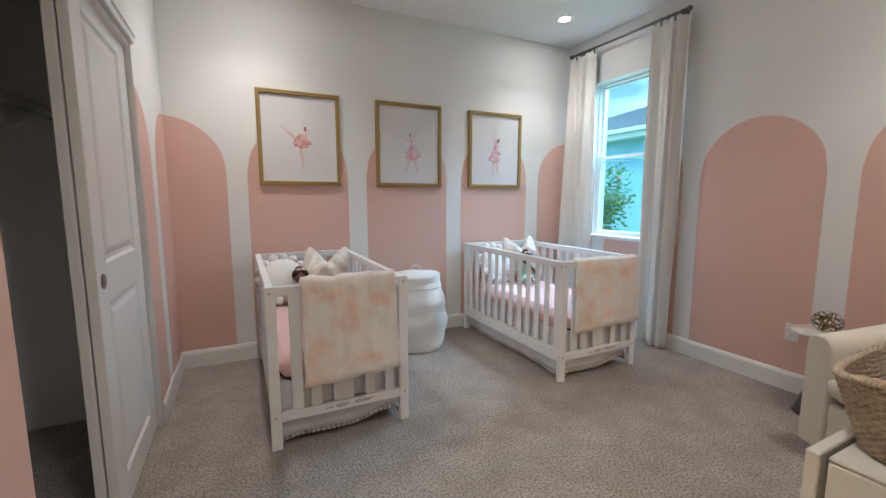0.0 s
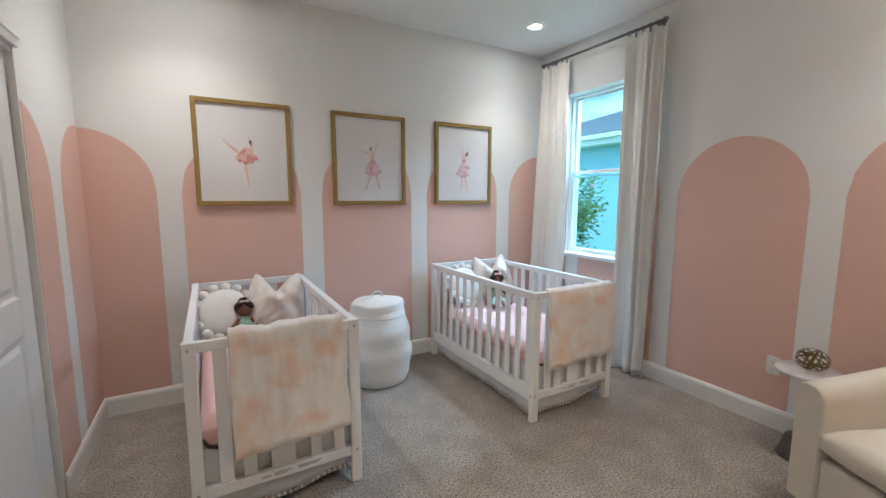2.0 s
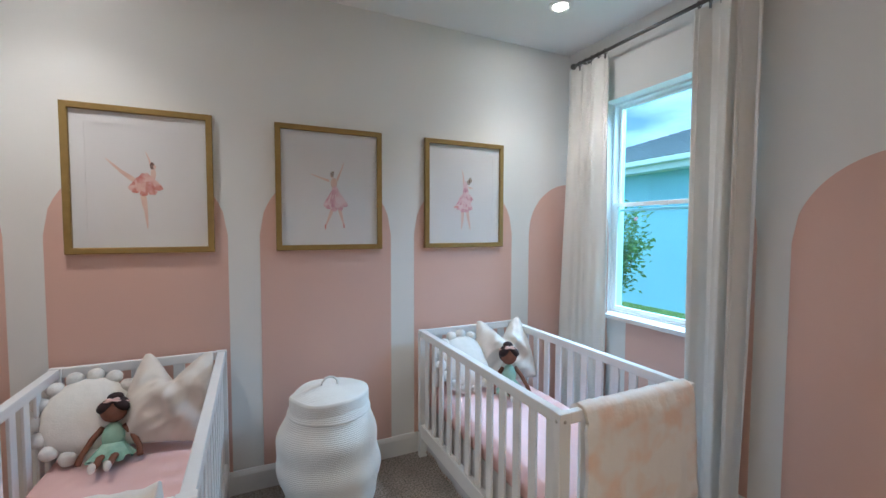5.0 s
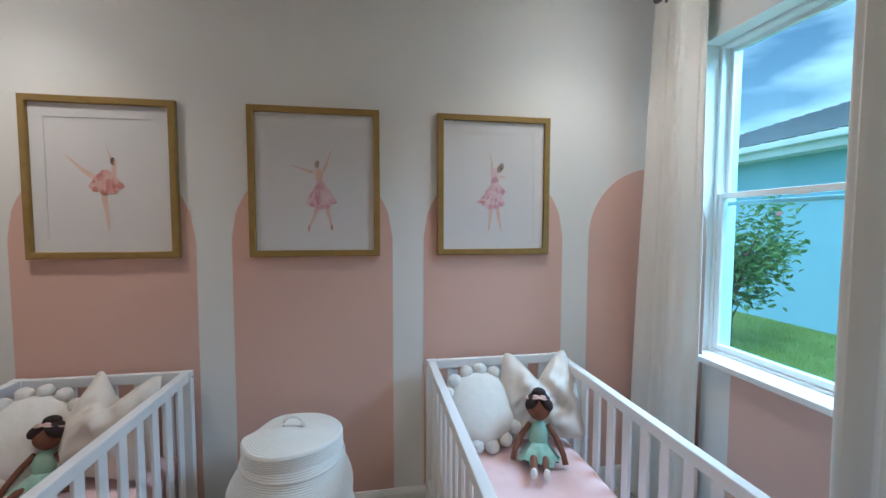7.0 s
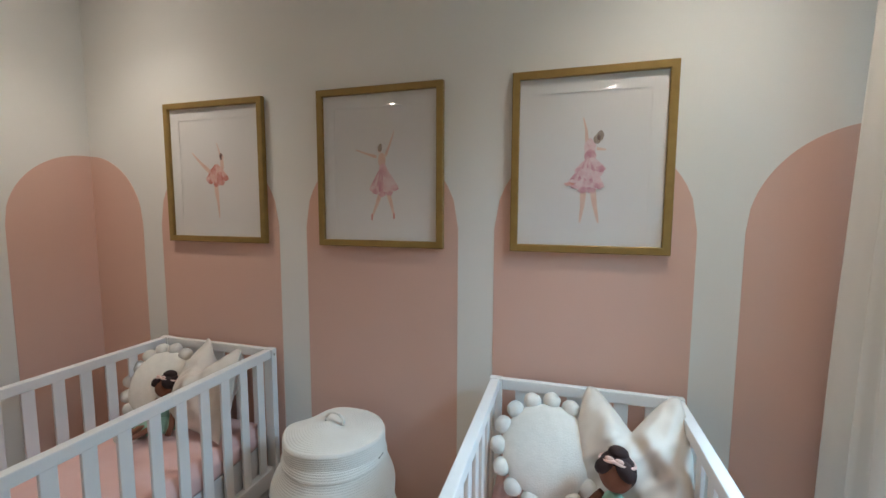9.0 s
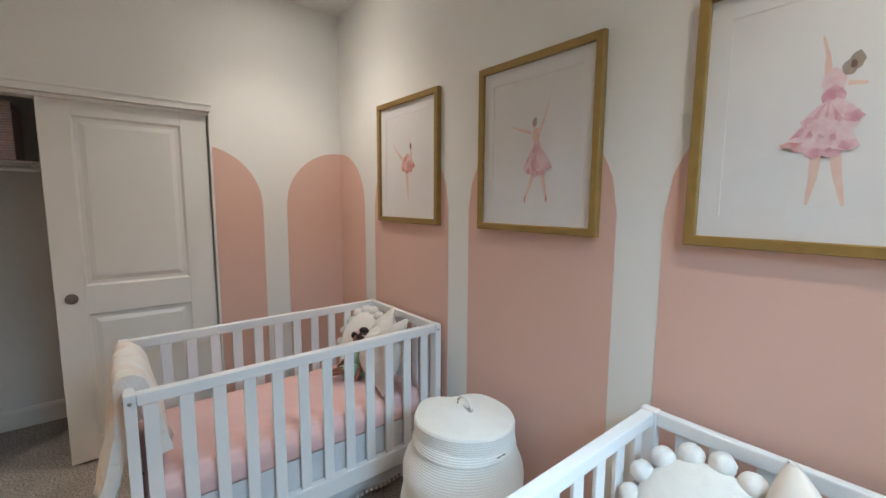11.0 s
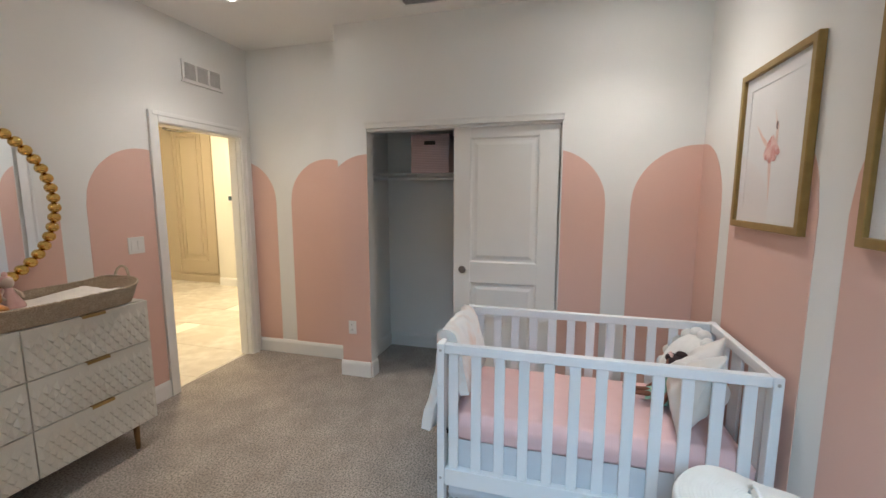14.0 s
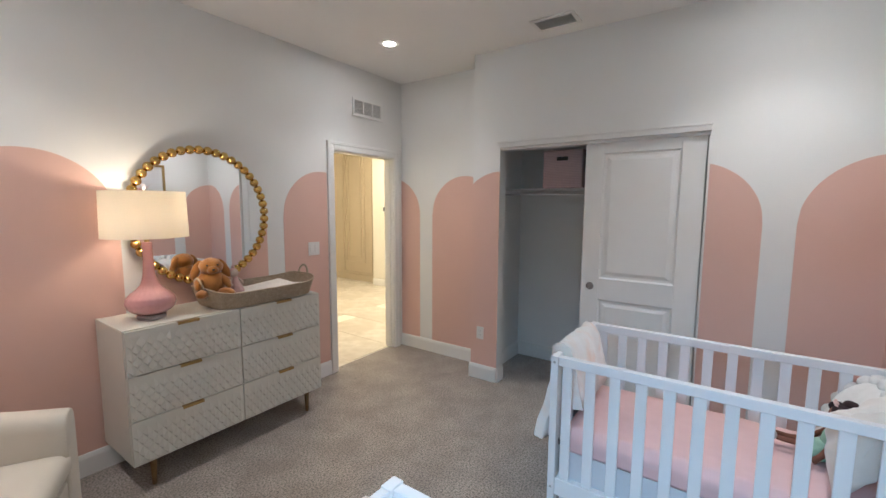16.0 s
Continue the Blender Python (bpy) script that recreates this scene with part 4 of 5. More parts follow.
def mattress(at):
    m = thing("crib_mattress", at, "crib mattress in a fitted pink cotton sheet", "mattress", "crib mattresses")
    bm = B()
    nx, ny = 40, 72
    wx, wy, h = 0.318, 0.635, 0.125
    rows = []
    for j in range(ny + 1):
        row = []
        for i in range(nx + 1):
            u, v = -1 + 2 * i / nx, -1 + 2 * j / ny
            edge = max(abs(u), abs(v))
            z = h * (1 - 0.30 * max(0, (edge - 0.90) / 0.10) ** 2.2) + 0.004 * noise.noise(Vector((u * 3, v * 5, 1.0))) + 0.0025 * noise.noise(Vector((u * 9, v * 16, 4.0)))
            row.append(bm.verts.new((u * wx, v * wy, z)))
        rows.append(row)
    grid_faces(bm, rows)
    rim = [rows[0][i] for i in range(nx + 1)] + [rows[j][nx] for j in range(1, ny + 1)] + [rows[ny][i] for i in range(nx - 1, -1, -1)] + [rows[j][0] for j in range(ny - 1, 0, -1)]
    skirts = [rim]
    for z, out in ((0.075, 0.010), (0.045, 0.008), (0.012, 0.006), (0.0, 0.004)):
        row = []
        for k, p in enumerate(rim):
            d = Vector((p.co.x / wx, p.co.y / wy, 0))
            ripple = 0.003 * noise.noise(Vector((p.co.x * 22, p.co.y * 22, 0))) * (1 if z > 0.02 else 0.4)
            row.append(bm.verts.new((p.co.x + (out + ripple) * (d.x if abs(d.x) > 0.999 else 0), p.co.y + (out + ripple) * (d.y if abs(d.y) > 0.999 else 0), z)))
        skirts.append(row)
    grid_faces(bm, skirts, close_u=True)
    bm.faces.new(skirts[-1])
    part("fitted_sheet", bm, SHEET, m)
    for sx in (-1, 1):
        bm = B()
        tube(bm, [(sx * 0.326, -0.655, 0.05), (sx * 0.30, -0.66, 0.012), (sx * 0.24, -0.66, -0.012)], 0.007, 6)
        part("corner_strap", bm, STRAP, m, "black corner strap")
    return m


def skirt(at):
    s = thing("crib_skirt", at, "pale grey crib skirt with a white and taupe pompom hem", "crib skirt", "crib skirts")
    runs = [((-0.320, -0.645), (0.320, -0.645)), ((0.323, -0.64), (0.323, 0.64)), ((-0.323, 0.64), (-0.323, -0.64))]
    pom = B()
    for k, (a, b) in enumerate(runs):
        a, b = Vector((*a, 0)), Vector((*b, 0))
        n = (b - a).cross(Vector((0, 0, 1))).normalized()
        length = (b - a).length
        nu = int(length / 0.026)
        bm = B()
        sheets = []
        for side in (0, 0.002):
            rows = []
            for i in range(9):
                v = i / 8
                row = []
                for j in range(nu + 1):
                    u = j / nu
                    hem = 0.036 + 0.045 * u ** 2 + 0.010 * math.sin(u * length * 14) + 0.006 * math.sin(u * length * 27) if k == 0 else 0.036 + 0.008 * math.sin(u * length * 7 + k)
                    z = hem + (0.360 - hem) * v
                    wave = (1 - v) * 0.006 * math.sin(u * length * 26 + k) + 0.003 * noise.noise(Vector((u * length * 12, v * 4, k)))
                    p = a + (b - a) * u + n * (wave + side)
                    row.append(bm.verts.new((p.x, p.y, z)))
                    if i == 0 and side == 0 and j % 1 == 0:
                        ball(pom, (p.x, p.y, z - 0.008), (0.0078, 0.0078, 0.0078), rings=5, segments=7)
                        q = p + (b - a) * (0.5 / nu)
                        if j < nu:
                            ball(pom, (q.x, q.y, z - 0.003), (0.0110, 0.0110, 0.0115), rings=5, segments=6, mat=1)
                rows.append(row)
            grid_faces(bm, rows)
            sheets.append(rows)
        P, Q = sheets
        for j in range(nu):
            bm.faces.new((P[0][j], P[0][j + 1], Q[0][j + 1], Q[0][j]))
        part("skirt_panel", bm, SKIRT, s)
    part("pompom_hem", pom, [POM, HEM], s, "white and taupe pompom trimming")
    return s


C1, C2 = (0.908, 3.276), (2.772, 3.250)
crib_a = crib((*C1, 0), "white slatted wooden crib near the closet")
crib_b = copy_thing(crib_a, pose(*C2, 0))
tagged(crib_b, "white slatted wooden crib beside the window")
mat_a = mattress((*C1, 0.361))
mat_b = copy_thing(mat_a, pose(*C2, 0.361))
sk_a = skirt((*C1, 0))
sk_b = copy_thing(sk_a, pose(*C2, 0))

# blankets over the foot rails
def blanket_material():
    m = bpy.data.materials.new("peach_dyed_plush")
    m.use_nodes = True
    n, l = m.node_tree.nodes, m.node_tree.links
    p = n["Principled BSDF"]
    tc = n.new("ShaderNodeTexCoord")
    t = n.new("ShaderNodeTexNoise")
    t.inputs["Scale"].default_value, t.inputs["Detail"].default_value, t.inputs["Roughness"].default_value = 7.5, 2.0, 0.5
    t.inputs["Distortion"].default_value = 0.25
    l.new(tc.outputs["Object"], t.inputs["Vector"])
    r = n.new("ShaderNodeValToRGB")
    r.color_ramp.elements[0].position, r.color_ramp.elements[0].color = 0.48, (0.80, 0.765, 0.725, 1)
    r.color_ramp.elements[1].position, r.color_ramp.elements[1].color = 0.69, (0.78, 0.59, 0.48, 1)
    l.new(t.outputs["Fac"], r.inputs["Fac"])
    l.new(r.outputs["Color"], p.inputs["Base Color"])
    f = n.new("ShaderNodeTexNoise")
    f.inputs["Scale"].default_value, f.inputs["Detail"].default_value = 60.0, 5.0
    l.new(tc.outputs["Object"], f.inputs["Vector"])
    b = n.new("ShaderNodeBump")
    b.inputs["Strength"].default_value, b.inputs["Distance"].default_value = 0.6, 0.004
    l.new(f.outputs["Fac"], b.inputs["Height"])
    l.new(b.outputs["Normal"], p.inputs["Normal"])
    p.inputs["Roughness"].default_value, p.inputs["Sheen Weight"].default_value = 0.95, 0.4
    return m


PLUSH = blanket_material()


def blanket(at, width, seed, label, flare=0.05, thick=0.026, inner=0, low=0.0):
    k = thing("baby_blanket", at, label, "blanket", "blankets over the crib ends")
    path = [(0.120, 0.575), (0.104, 0.66), (0.086, 0.75), (0.066, 0.825), (0.044, 0.868), (0.016, 0.884), (-0.010, 0.882), (-0.030, 0.866), (-0.038, 0.825)]
    path += [(-0.040 - flare * (q / 12) ** 1.3, 0.80 - 0.44 * q / 12) for q in range(13)]
    path = [(y, z - low if z > 0.8 else z) for y, z in path[inner:]]
    nu = 60
    bm = B()
    sheets = []
    for side in (thick - 0.004, -0.004):
        rows = []
        for i, (y, z) in enumerate(path):
            t = i / (len(path) - 1)
            row = []
            y2, z2 = path[min(i + 1, len(path) - 1)]
            y1_, z1_ = path[max(i - 1, 0)]
            d = Vector((y2 - y1_, z2 - z1_)).normalized()
            nrm = Vector((d.y, -d.x)) * -1
            for j in range(nu + 1):
                u = -1 + 2 * j / nu
                hang = max(0.0, t - 0.35)
                wave = hang * (0.020 * math.sin(5.0 * u + seed) + 0.012 * math.sin(11 * u + 2 * seed))
                fuzz = 0.30 * thick * noise.noise(Vector((u * width * 9, t * 9, seed))) + 0.003 * noise.noise(Vector((u * width * 36, t * 36, seed)))
                edge = 0.010 * noise.noise(Vector((t * 9, seed, 3.0 if u > 0 else 7.0)))
                drop = (0.018 * noise.noise(Vector((u * 3, seed, 0))) + 0.010 * u) * (1 if t > 0.9 else 0)
                sgn = min(0.0, -wave)
                row.append(bm.verts.new((u * (width / 2 + edge + 0.012 * hang), y + nrm.x * (side + fuzz) + (sgn if z < 0.8 and y < 0 else 0.0), z + nrm.y * (side + fuzz) + drop)))
            rows.append(row)
        grid_faces(bm, rows)
        sheets.append(rows)
    P, Q = sheets
    for i in range(len(path) - 1):
        for j in (0, nu):
            bm.faces.new((P[i][j], P[i + 1][j], Q[i + 1][j], Q[i][j]))
    for j in range(nu):
        for i in (0, len(path) - 1):
            bm.faces.new((P[i][j], P[i][j + 1], Q[i][j + 1], Q[i][j]))
    part("plush_cloth", bm, PLUSH, k)


blanket((0.952, C1[1] - 0.672, 0), 0.49, 1.3, "white plush blanket with peach blotches over the crib end", 0.070, 0.046)
blanket((2.812, C2[1] - 0.672, 0), 0.60, 4.1, "wide white plush blanket with peach blotches over the crib end", 0.012, 0.016, 3, 0.022)

# pillows and dolls
BOUCLE = material("ivory_boucle", (0.77, 0.74, 0.69), 0.95, dark=(0.70, 0.67, 0.62), scale=30, bump=0.8, bump_scale=180, sheen=0.3)
SATIN = material("champagne_satin", (0.72, 0.67, 0.61), 0.44, 0.0, dark=(0.64, 0.58, 0.52), scale=7, bump=0.05, bump_scale=400, sheen=0.3)
SKIN = material("brown_felt", (0.21, 0.085, 0.052), 0.9, dark=(0.17, 0.068, 0.042), scale=30, bump=0.3, bump_scale=400)
HAIR = material("dark_brown_yarn", (0.018, 0.007, 0.008), 0.85, dark=(0.03, 0.012, 0.012), scale=40, bump=0.6, bump_scale=260)
MINT = material("mint_fabric", (0.36, 0.56, 0.44), 0.85, dark=(0.28, 0.46, 0.36), scale=20, bump=0.3, bump_scale=300)
TULLE = material("mint_tulle", (0.36, 0.54, 0.44), 0.9, dark=(0.20, 0.36, 0.28), scale=14, spread=0.3, bump=0.5, bump_scale=200)
BLUSH = material("blush_ribbon", (0.75, 0.52, 0.47), 0.5, dark=(0.7, 0.47, 0.42), scale=20)


def round_pillow(m, radius, label):
    p = thing("round_pompom_pillow", (0, 0, 0), label, "pillow", "round pompom pillows")
    p.matrix_world = m
    bm = B()
    prof = [(radius * math.sin(a * math.pi / 20), -0.062 * math.cos(a * math.pi / 20) ** 1 if a != 10 else 0.0) for a in range(1, 20)]
    lathe(bm, prof, 48, wobble=lambda a, z: 1 + 0.012 * math.sin(7 * a) + 0.008 * math.sin(13 * a + 1))
    part("cushion", bm, BOUCLE, p)
    n_p = 15
    for k in range(n_p):
        a = 2 * math.pi * (k + 0.5) / n_p
        bm = B()
        ball(bm, (0, 0, 0), (0.034, 0.034, 0.032), rings=10, segments=14)
        for v in bm.verts:
            v.co += v.co.normalized() * 0.004 * noise.noise(v.co * 90 + Vector((k, 0, 0)))
        o = part("pompom", bm, POM, p)
        o.matrix_local = pose((radius + 0.012) * math.cos(a), (radius + 0.012) * math.sin(a), 0.0)
    return p


def satin_pillow(m, size, seed, label):
    p = thing("satin_pillow", (0, 0, 0), label, "pillow", "champagne satin pillows")
    p.matrix_world = m
    bm = B()
    n_ = 44
    front, back = [], []
    for side, rows in ((1, front), (-1, back)):
        for j in range(n_ + 1):
            row = []
            for i in range(n_ + 1):
                u, v = -1 + 2 * i / n_, -1 + 2 * j / n_
                up = max(0.0, v)
                puff = max(0.0, (1 - u * u) * (1 - v * v)) ** 0.72
                chop = max(0.0, 1 - abs(u) / 0.85) ** 1.25
                wide = (1 - 0.26 * up ** 2) * (1 - 0.10 * (1 - v * v) * abs(u) ** 3)
                crease = math.exp(-((u + 0.05 * math.sin(4 * v + seed)) / 0.16) ** 2) * up
                bulge = math.exp(-((v - 0.18) / 0.34) ** 2 - (u / 0.5) ** 2)
                drape = 0.010 * math.sin(7 * (abs(u) + 0.6 * v) + seed) + 0.008 * math.sin(15 * u * (0.6 + 0.4 * v) + 5 * v + seed) + 0.016 * noise.noise(Vector((u * 2.6 + seed, v * 2.2, side))) - 0.026 * abs(noise.noise(Vector((u * 3.2 - v * 2 + seed, v * 1.6 + u, side + 4))))
                z = side * (0.096 * puff * (1 - 0.60 * crease) + 0.020 * bulge) + drape * puff + 0.014 * math.sin(2.4 * u * v + seed)
                row.append(bm.verts.new((u * size / 2 * wide, v * size / 2 * (1 - 0.05 * (1 - u * u) * (v < 0)) - 0.34 * size * chop * up ** 1.6, z)))
            rows.append(row)
        grid_faces(bm, rows)
    bmesh.ops.remove_doubles(bm, verts=bm.verts, dist=0.0006)
    part("cushion", bm, SATIN, p)
    return p


def doll(m, label):
    """A seated cloth doll, facing -y, as one mesh."""
    bm = B()
    ball(bm, (0, 0, 0.115), (0.043, 0.032, 0.070), mat=2)
    rows = []
    for i in range(7):
        v = i / 6
        rows.append([bm.verts.new(((0.038 + 0.044 * v) * math.cos(a * math.pi / 24) * (1 + 0.12 * v * math.sin(a * 1.57)), -0.022 * v + (0.030 + 0.052 * v) * math.sin(a * math.pi / 24) * (1 + 0.12 * v * math.sin(a * 1.57)), 0.090 - 0.066 * v + 0.010 * v * math.sin(a * 0.9))) for a in range(48)])
    grid_faces(bm, rows, close_u=True, mat=3)
    bm.faces.new(rows[0]).material_index = 3
    ball(bm, (0, 0, 0.235), (0.050, 0.044, 0.054), mat=0, rings=14, segments=20)
    ball(bm, (0, 0.010, 0.246), (0.058, 0.046, 0.060), mat=1, rings=14, segments=20)
    ball(bm, (-0.030, -0.018, 0.262), (0.036, 0.030, 0.024), pose(0, 0, 0, 0, -48, 0), mat=1)
    ball(bm, (0.030, -0.018, 0.262), (0.036, 0.030, 0.024), pose(0, 0, 0, 0, 48, 0), mat=1)
    ball(bm, (0, 0.012, 0.300), (0.031, 0.029, 0.022), mat=1)
    tube(bm, [(0.052 * math.cos(a * math.pi / 12), 0.004 + 0.046 * math.sin(a * math.pi / 12) - 0.0, 0.290 - 0.016 * abs(math.cos(a * math.pi / 12))) for a in range(24)], 0.005, 6, closed=True, mat=4)
    ball(bm, (-0.014, -0.036, 0.293), (0.014, 0.006, 0.008), mat=4, rings=6, segments=8)
    ball(bm, (0.014, -0.036, 0.293), (0.014, 0.006, 0.008), mat=4, rings=6, segments=8)
    for s in (-1, 1):
        tube(bm, [(s * 0.036, 0, 0.165), (s * 0.072, -0.006, 0.116), (s * 0.100, -0.03, 0.055), (s * 0.108, -0.05, 0.018)], [0.013, 0.013, 0.012, 0.013], 8, mat=0)
        tube(bm, [(s * 0.018, -0.03, 0.035), (s * 0.024, -0.085, 0.040), (s * 0.022, -0.130, 0.026), (s * 0.024, -0.168, 0.020)], [0.016, 0.015, 0.013, 0.012], 8, mat=0)
        ball(bm, (s * 0.025, -0.182, 0.024), (0.014, 0.015, 0.023), mat=5)
    d = solid("cloth_doll", bm, [SKIN, HAIR, MINT, TULLE, BLUSH, POM], label, "doll", group="dolls in the cribs")
    d.matrix_world = m
    return d


TOP = 0.484
round_pillow(pose(0.728, 3.765, TOP + 0.188, 60, 0, 6), 0.165, "round ivory pillow edged with pompoms, leaning in the crib")
round_pillow(pose(2.648, 3.735, TOP + 0.185, 58, 0, 4), 0.165, "round ivory pillow edged with pompoms, leaning in the crib")
satin_pillow(pose(1.048, 3.748, TOP + 0.222, 66, 2, -14), 0.415, 0.7, "shiny champagne satin pillow with a deep dent between its corners")
satin_pillow(pose(2.938, 3.735, TOP + 0.224, 68, -4, -12), 0.415, 2.9, "shiny champagne satin pillow with a deep dent between its corners")
doll(pose(0.840, 3.655, TOP + 0.002, -14, 0, 0) @ Matrix.Diagonal((1.02, 1.0, 0.91, 1)), "brown cloth doll in a mint tutu sitting in the crib")
doll(pose(2.858, 3.545, TOP + 0.002, -8, 0, -20) @ Matrix.Diagonal((1.04, 1.0, 1.0, 1)), "brown cloth doll in a mint tutu sitting in the crib")

# ---- hamper ----
ROPE = material("ivory_cotton_rope", (0.80, 0.785, 0.745), 0.9, dark=(0.76, 0.735, 0.69), scale=12, bump=0.6, bump_scale=260)
hamper = thing("rope_hamper", (1.785, 3.686, 0), "tall ivory coiled rope hamper with a lid", "laundry hamper")


def coils(z0, z1, radius_at, pitch=0.0088):
    out = []
    n = int((z1 - z0) / pitch)
    for k in range(n):
        for q in range(4):
            z = z0 + pitch * (k + q / 4)
            out.append((radius_at(z) + 0.0014 * abs(math.sin(math.pi * q / 4)), z))
    return out


def body_r(z):
    t = z / 0.60
    return 0.190 + 0.074 * math.sin(math.pi * min(1.0, 0.08 + t * 0.90)) ** 0.9 + 0.006 * math.sin(20 * t) * (1 if t < 0.9 else 0)


bm = B()
lathe(bm, [(0.19, 0.002)] + coils(0.006, 0.588, body_r), 64, wobble=lambda a, z: 1 + 0.022 * math.sin(2 * a + 5 * z) * math.sin(3.1 * z / 0.6) + 0.012 * math.sin(3 * a + 1.5 + 8 * z) * math.sin(3.1 * z / 0.6))
for v in bm.verts:
    q = math.sin(math.pi * min(1.0, v.co.z / 0.62))
    v.co.x += q * (0.012 * math.sin(9 * v.co.z + 1.0) + 0.008 * noise.noise(v.co * 3))
    v.co.y += q * 0.008 * noise.noise(v.co * 3 + Vector((7, 0, 0)))
part("body", bm, ROPE, hamper)
bm = B()
side = coils(0.560, 0.636, lambda z: 0.206 - 0.03 * max(0, z - 0.63))
top = []
for k in range(20):
    for q in range(4):
        r = 0.203 * (1 - (k + q / 4) / 20)
        top.append((max(r, 0.002), 0.638 + 0.028 * (1 - (r / 0.203) ** 2) + 0.0018 * abs(math.sin(math.pi * q / 4))))
lathe(bm, side + top, 64, wobble=lambda a, z: 1 + 0.012 * math.sin(2 * a + 0.8))
for v in bm.verts:
    v.co.z += 0.034 * v.co.x - 0.018 * v.co.y + 0.026 * noise.noise(Vector((v.co.x * 6, v.co.y * 6, 1.0)))
part("lid", bm, ROPE, hamper)
bm = B()
tube(bm, [(-0.042, 0, 0.668), (-0.040, 0, 0.690), (-0.022, 0, 0.708), (0.0, 0.0, 0.713), (0.022, 0, 0.708), (0.040, 0, 0.690), (0.042, 0, 0.668)], 0.0060, 8)
part("handle", bm, ROPE, hamper)
# Black blocks put the dark of the lid's two handle holes into colour.
for sx in (-1, 1):
    bm = B()
    box(bm, sx * 0.207 - 0.005, sx * 0.207 + 0.005, -0.022, 0.022, 0.546, 0.562, 0.003)
    part("handle_hole_shade", bm, STRAP, hamper, "small black block painted as the shade in a handle hole")

# ---- dresser ----
CREAM = material("cream_lacquer", (0.69, 0.665, 0.59), 0.4, dark=(0.655, 0.63, 0.555), scale=4, bump=0.05, bump_scale=120)
BRASS = material("aged_brass", (0.50, 0.34, 0.14), 0.32, 1.0, dark=(0.38, 0.25, 0.10), scale=30)
LEGBRASS = material("dark_antique_brass", (0.27, 0.17, 0.08), 0.4, 0.9, dark=(0.18, 0.11, 0.05), scale=30)
D0, D1, DF = 1.195, 2.430, 0.730
dresser = thing("dresser", ((D0 + D1) / 2, 0.50, 0), "cream six-drawer dresser with carved scale fronts and brass pulls", "dresser")
W2 = (D1 - D0) / 2
FRONT = DF - 0.50
bm = B()
box(bm, -W2, W2, -0.215, FRONT - 0.030, 0.165, 0.909, 0.004)
part("body", bm, CREAM, dresser)
bm = B()
box(bm, -W2, W2, -0.215, FRONT - 0.030, 0.9095, 0.916, 0.003)
part("top", bm, CREAM, dresser)


def drawer_front(w, h):
    """A drawer front, facing +y, carved with overlapping pointed scales."""
    bm = B()
    box(bm, 0, w, -0.018, 0.0, 0, h, 0.002, 1)
    cols = 13
    cw = w / cols
    rh = 0.0355
    n_rows = int(h / rh) + 1
    for j in range(-1, n_rows + 1):
        for i in range(-1, cols + 1):
            cx = (i + (0.5 if j % 2 else 0.0) + 0.5) * cw
            zc = j * rh
            L, R = (cx - cw / 2, zc + rh), (cx + cw / 2, zc + rh)
            if cx - cw / 2 < -0.001 or cx + cw / 2 > w + 0.001 or zc < 0.0 or zc + 2 * rh > h + 0.002:
                continue
            vt = bm.verts.new((cx, 0.0006, zc + 2 * rh))
            vl = bm.verts.new((L[0], 0.0006, L[1]))
            vr = bm.verts.new((R[0], 0.0006, R[1]))
            vb = bm.verts.new((cx, 0.0006, zc))
            tip = bm.verts.new((cx, 0.0088, zc + 0.42 * rh))
            for q in ((vt, vl, tip), (vt, tip, vr), (vl, vb, tip), (tip, vb, vr)):
                bm.faces.new(q)
    bmesh.ops.remove_doubles(bm, verts=bm.verts, dist=0.0003)
    return bm


dw, dh = W2 - 0.004, 0.2460
front_mesh = finish("drawer_front", drawer_front(dw, dh), CREAM)
pull = B()
box(pull, -0.058, 0.058, 0.0, 0.024, 0.0, 0.004, 0.001, 1)
box(pull, -0.058, 0.058, 0.020, 0.024, -0.012, 0.003, 0.001, 1)
pull_mesh = finish("pull", pull, BRASS)
for i in range(2):
    for j in range(3):
        f = new("drawer_front", front_mesh)
        f.parent = dresser
        f.matrix_local = pose(-W2 + 0.002 + i * (W2 + 0.001), FRONT - 0.002, 0.167 + 0.2500 * j)
        h = new("pull", pull_mesh)
        tagged(h, "flat brass edge pull")
        h.parent = f
        h.matrix_local = pose(dw / 2, -0.006, dh - 0.001)
for sx in (-1, 1):
    for y in (FRONT - 0.05, -0.16):
        bm = B()
        lathe(bm, [(0.010, 0.0), (0.012, 0.004), (0.018, 0.166)], 16)
        o = part("leg", bm, LEGBRASS, dresser, "tapered dark brass leg")
        o.matrix_local = pose(sx * (W2 - 0.105), y, 0.0)
    bm = B()
    box(bm, sx * (W2 - 0.105) - 0.008, sx * (W2 - 0.105) + 0.008, -0.16, FRONT - 0.05, 0.147, 0.164, 0.002, 1)
    part("leg_brace", bm, LEGBRASS, dresser)

# ---- table lamp ----
CERAMIC = material("pink_glazed_ceramic", (0.66, 0.34, 0.335), 0.12, dark=(0.60, 0.29, 0.29), scale=12, coat=0.6)
ACRYLIC = material("clear_acrylic", (0.86, 0.80, 0.77), 0.06, coat=0.5)
ACRYLIC.node_tree.nodes["Principled BSDF"].inputs["Transmission Weight"].default_value = 0.65
SHADE = bpy.data.materials.new("ivory_linen_shade")
SHADE.use_nodes = True
_n, _l = SHADE.node_tree.nodes, SHADE.node_tree.links
_tr, _df, _mx = _n.new("ShaderNodeBsdfTranslucent"), _n.new("ShaderNodeBsdfDiffuse"), _n.new("ShaderNodeMixShader")
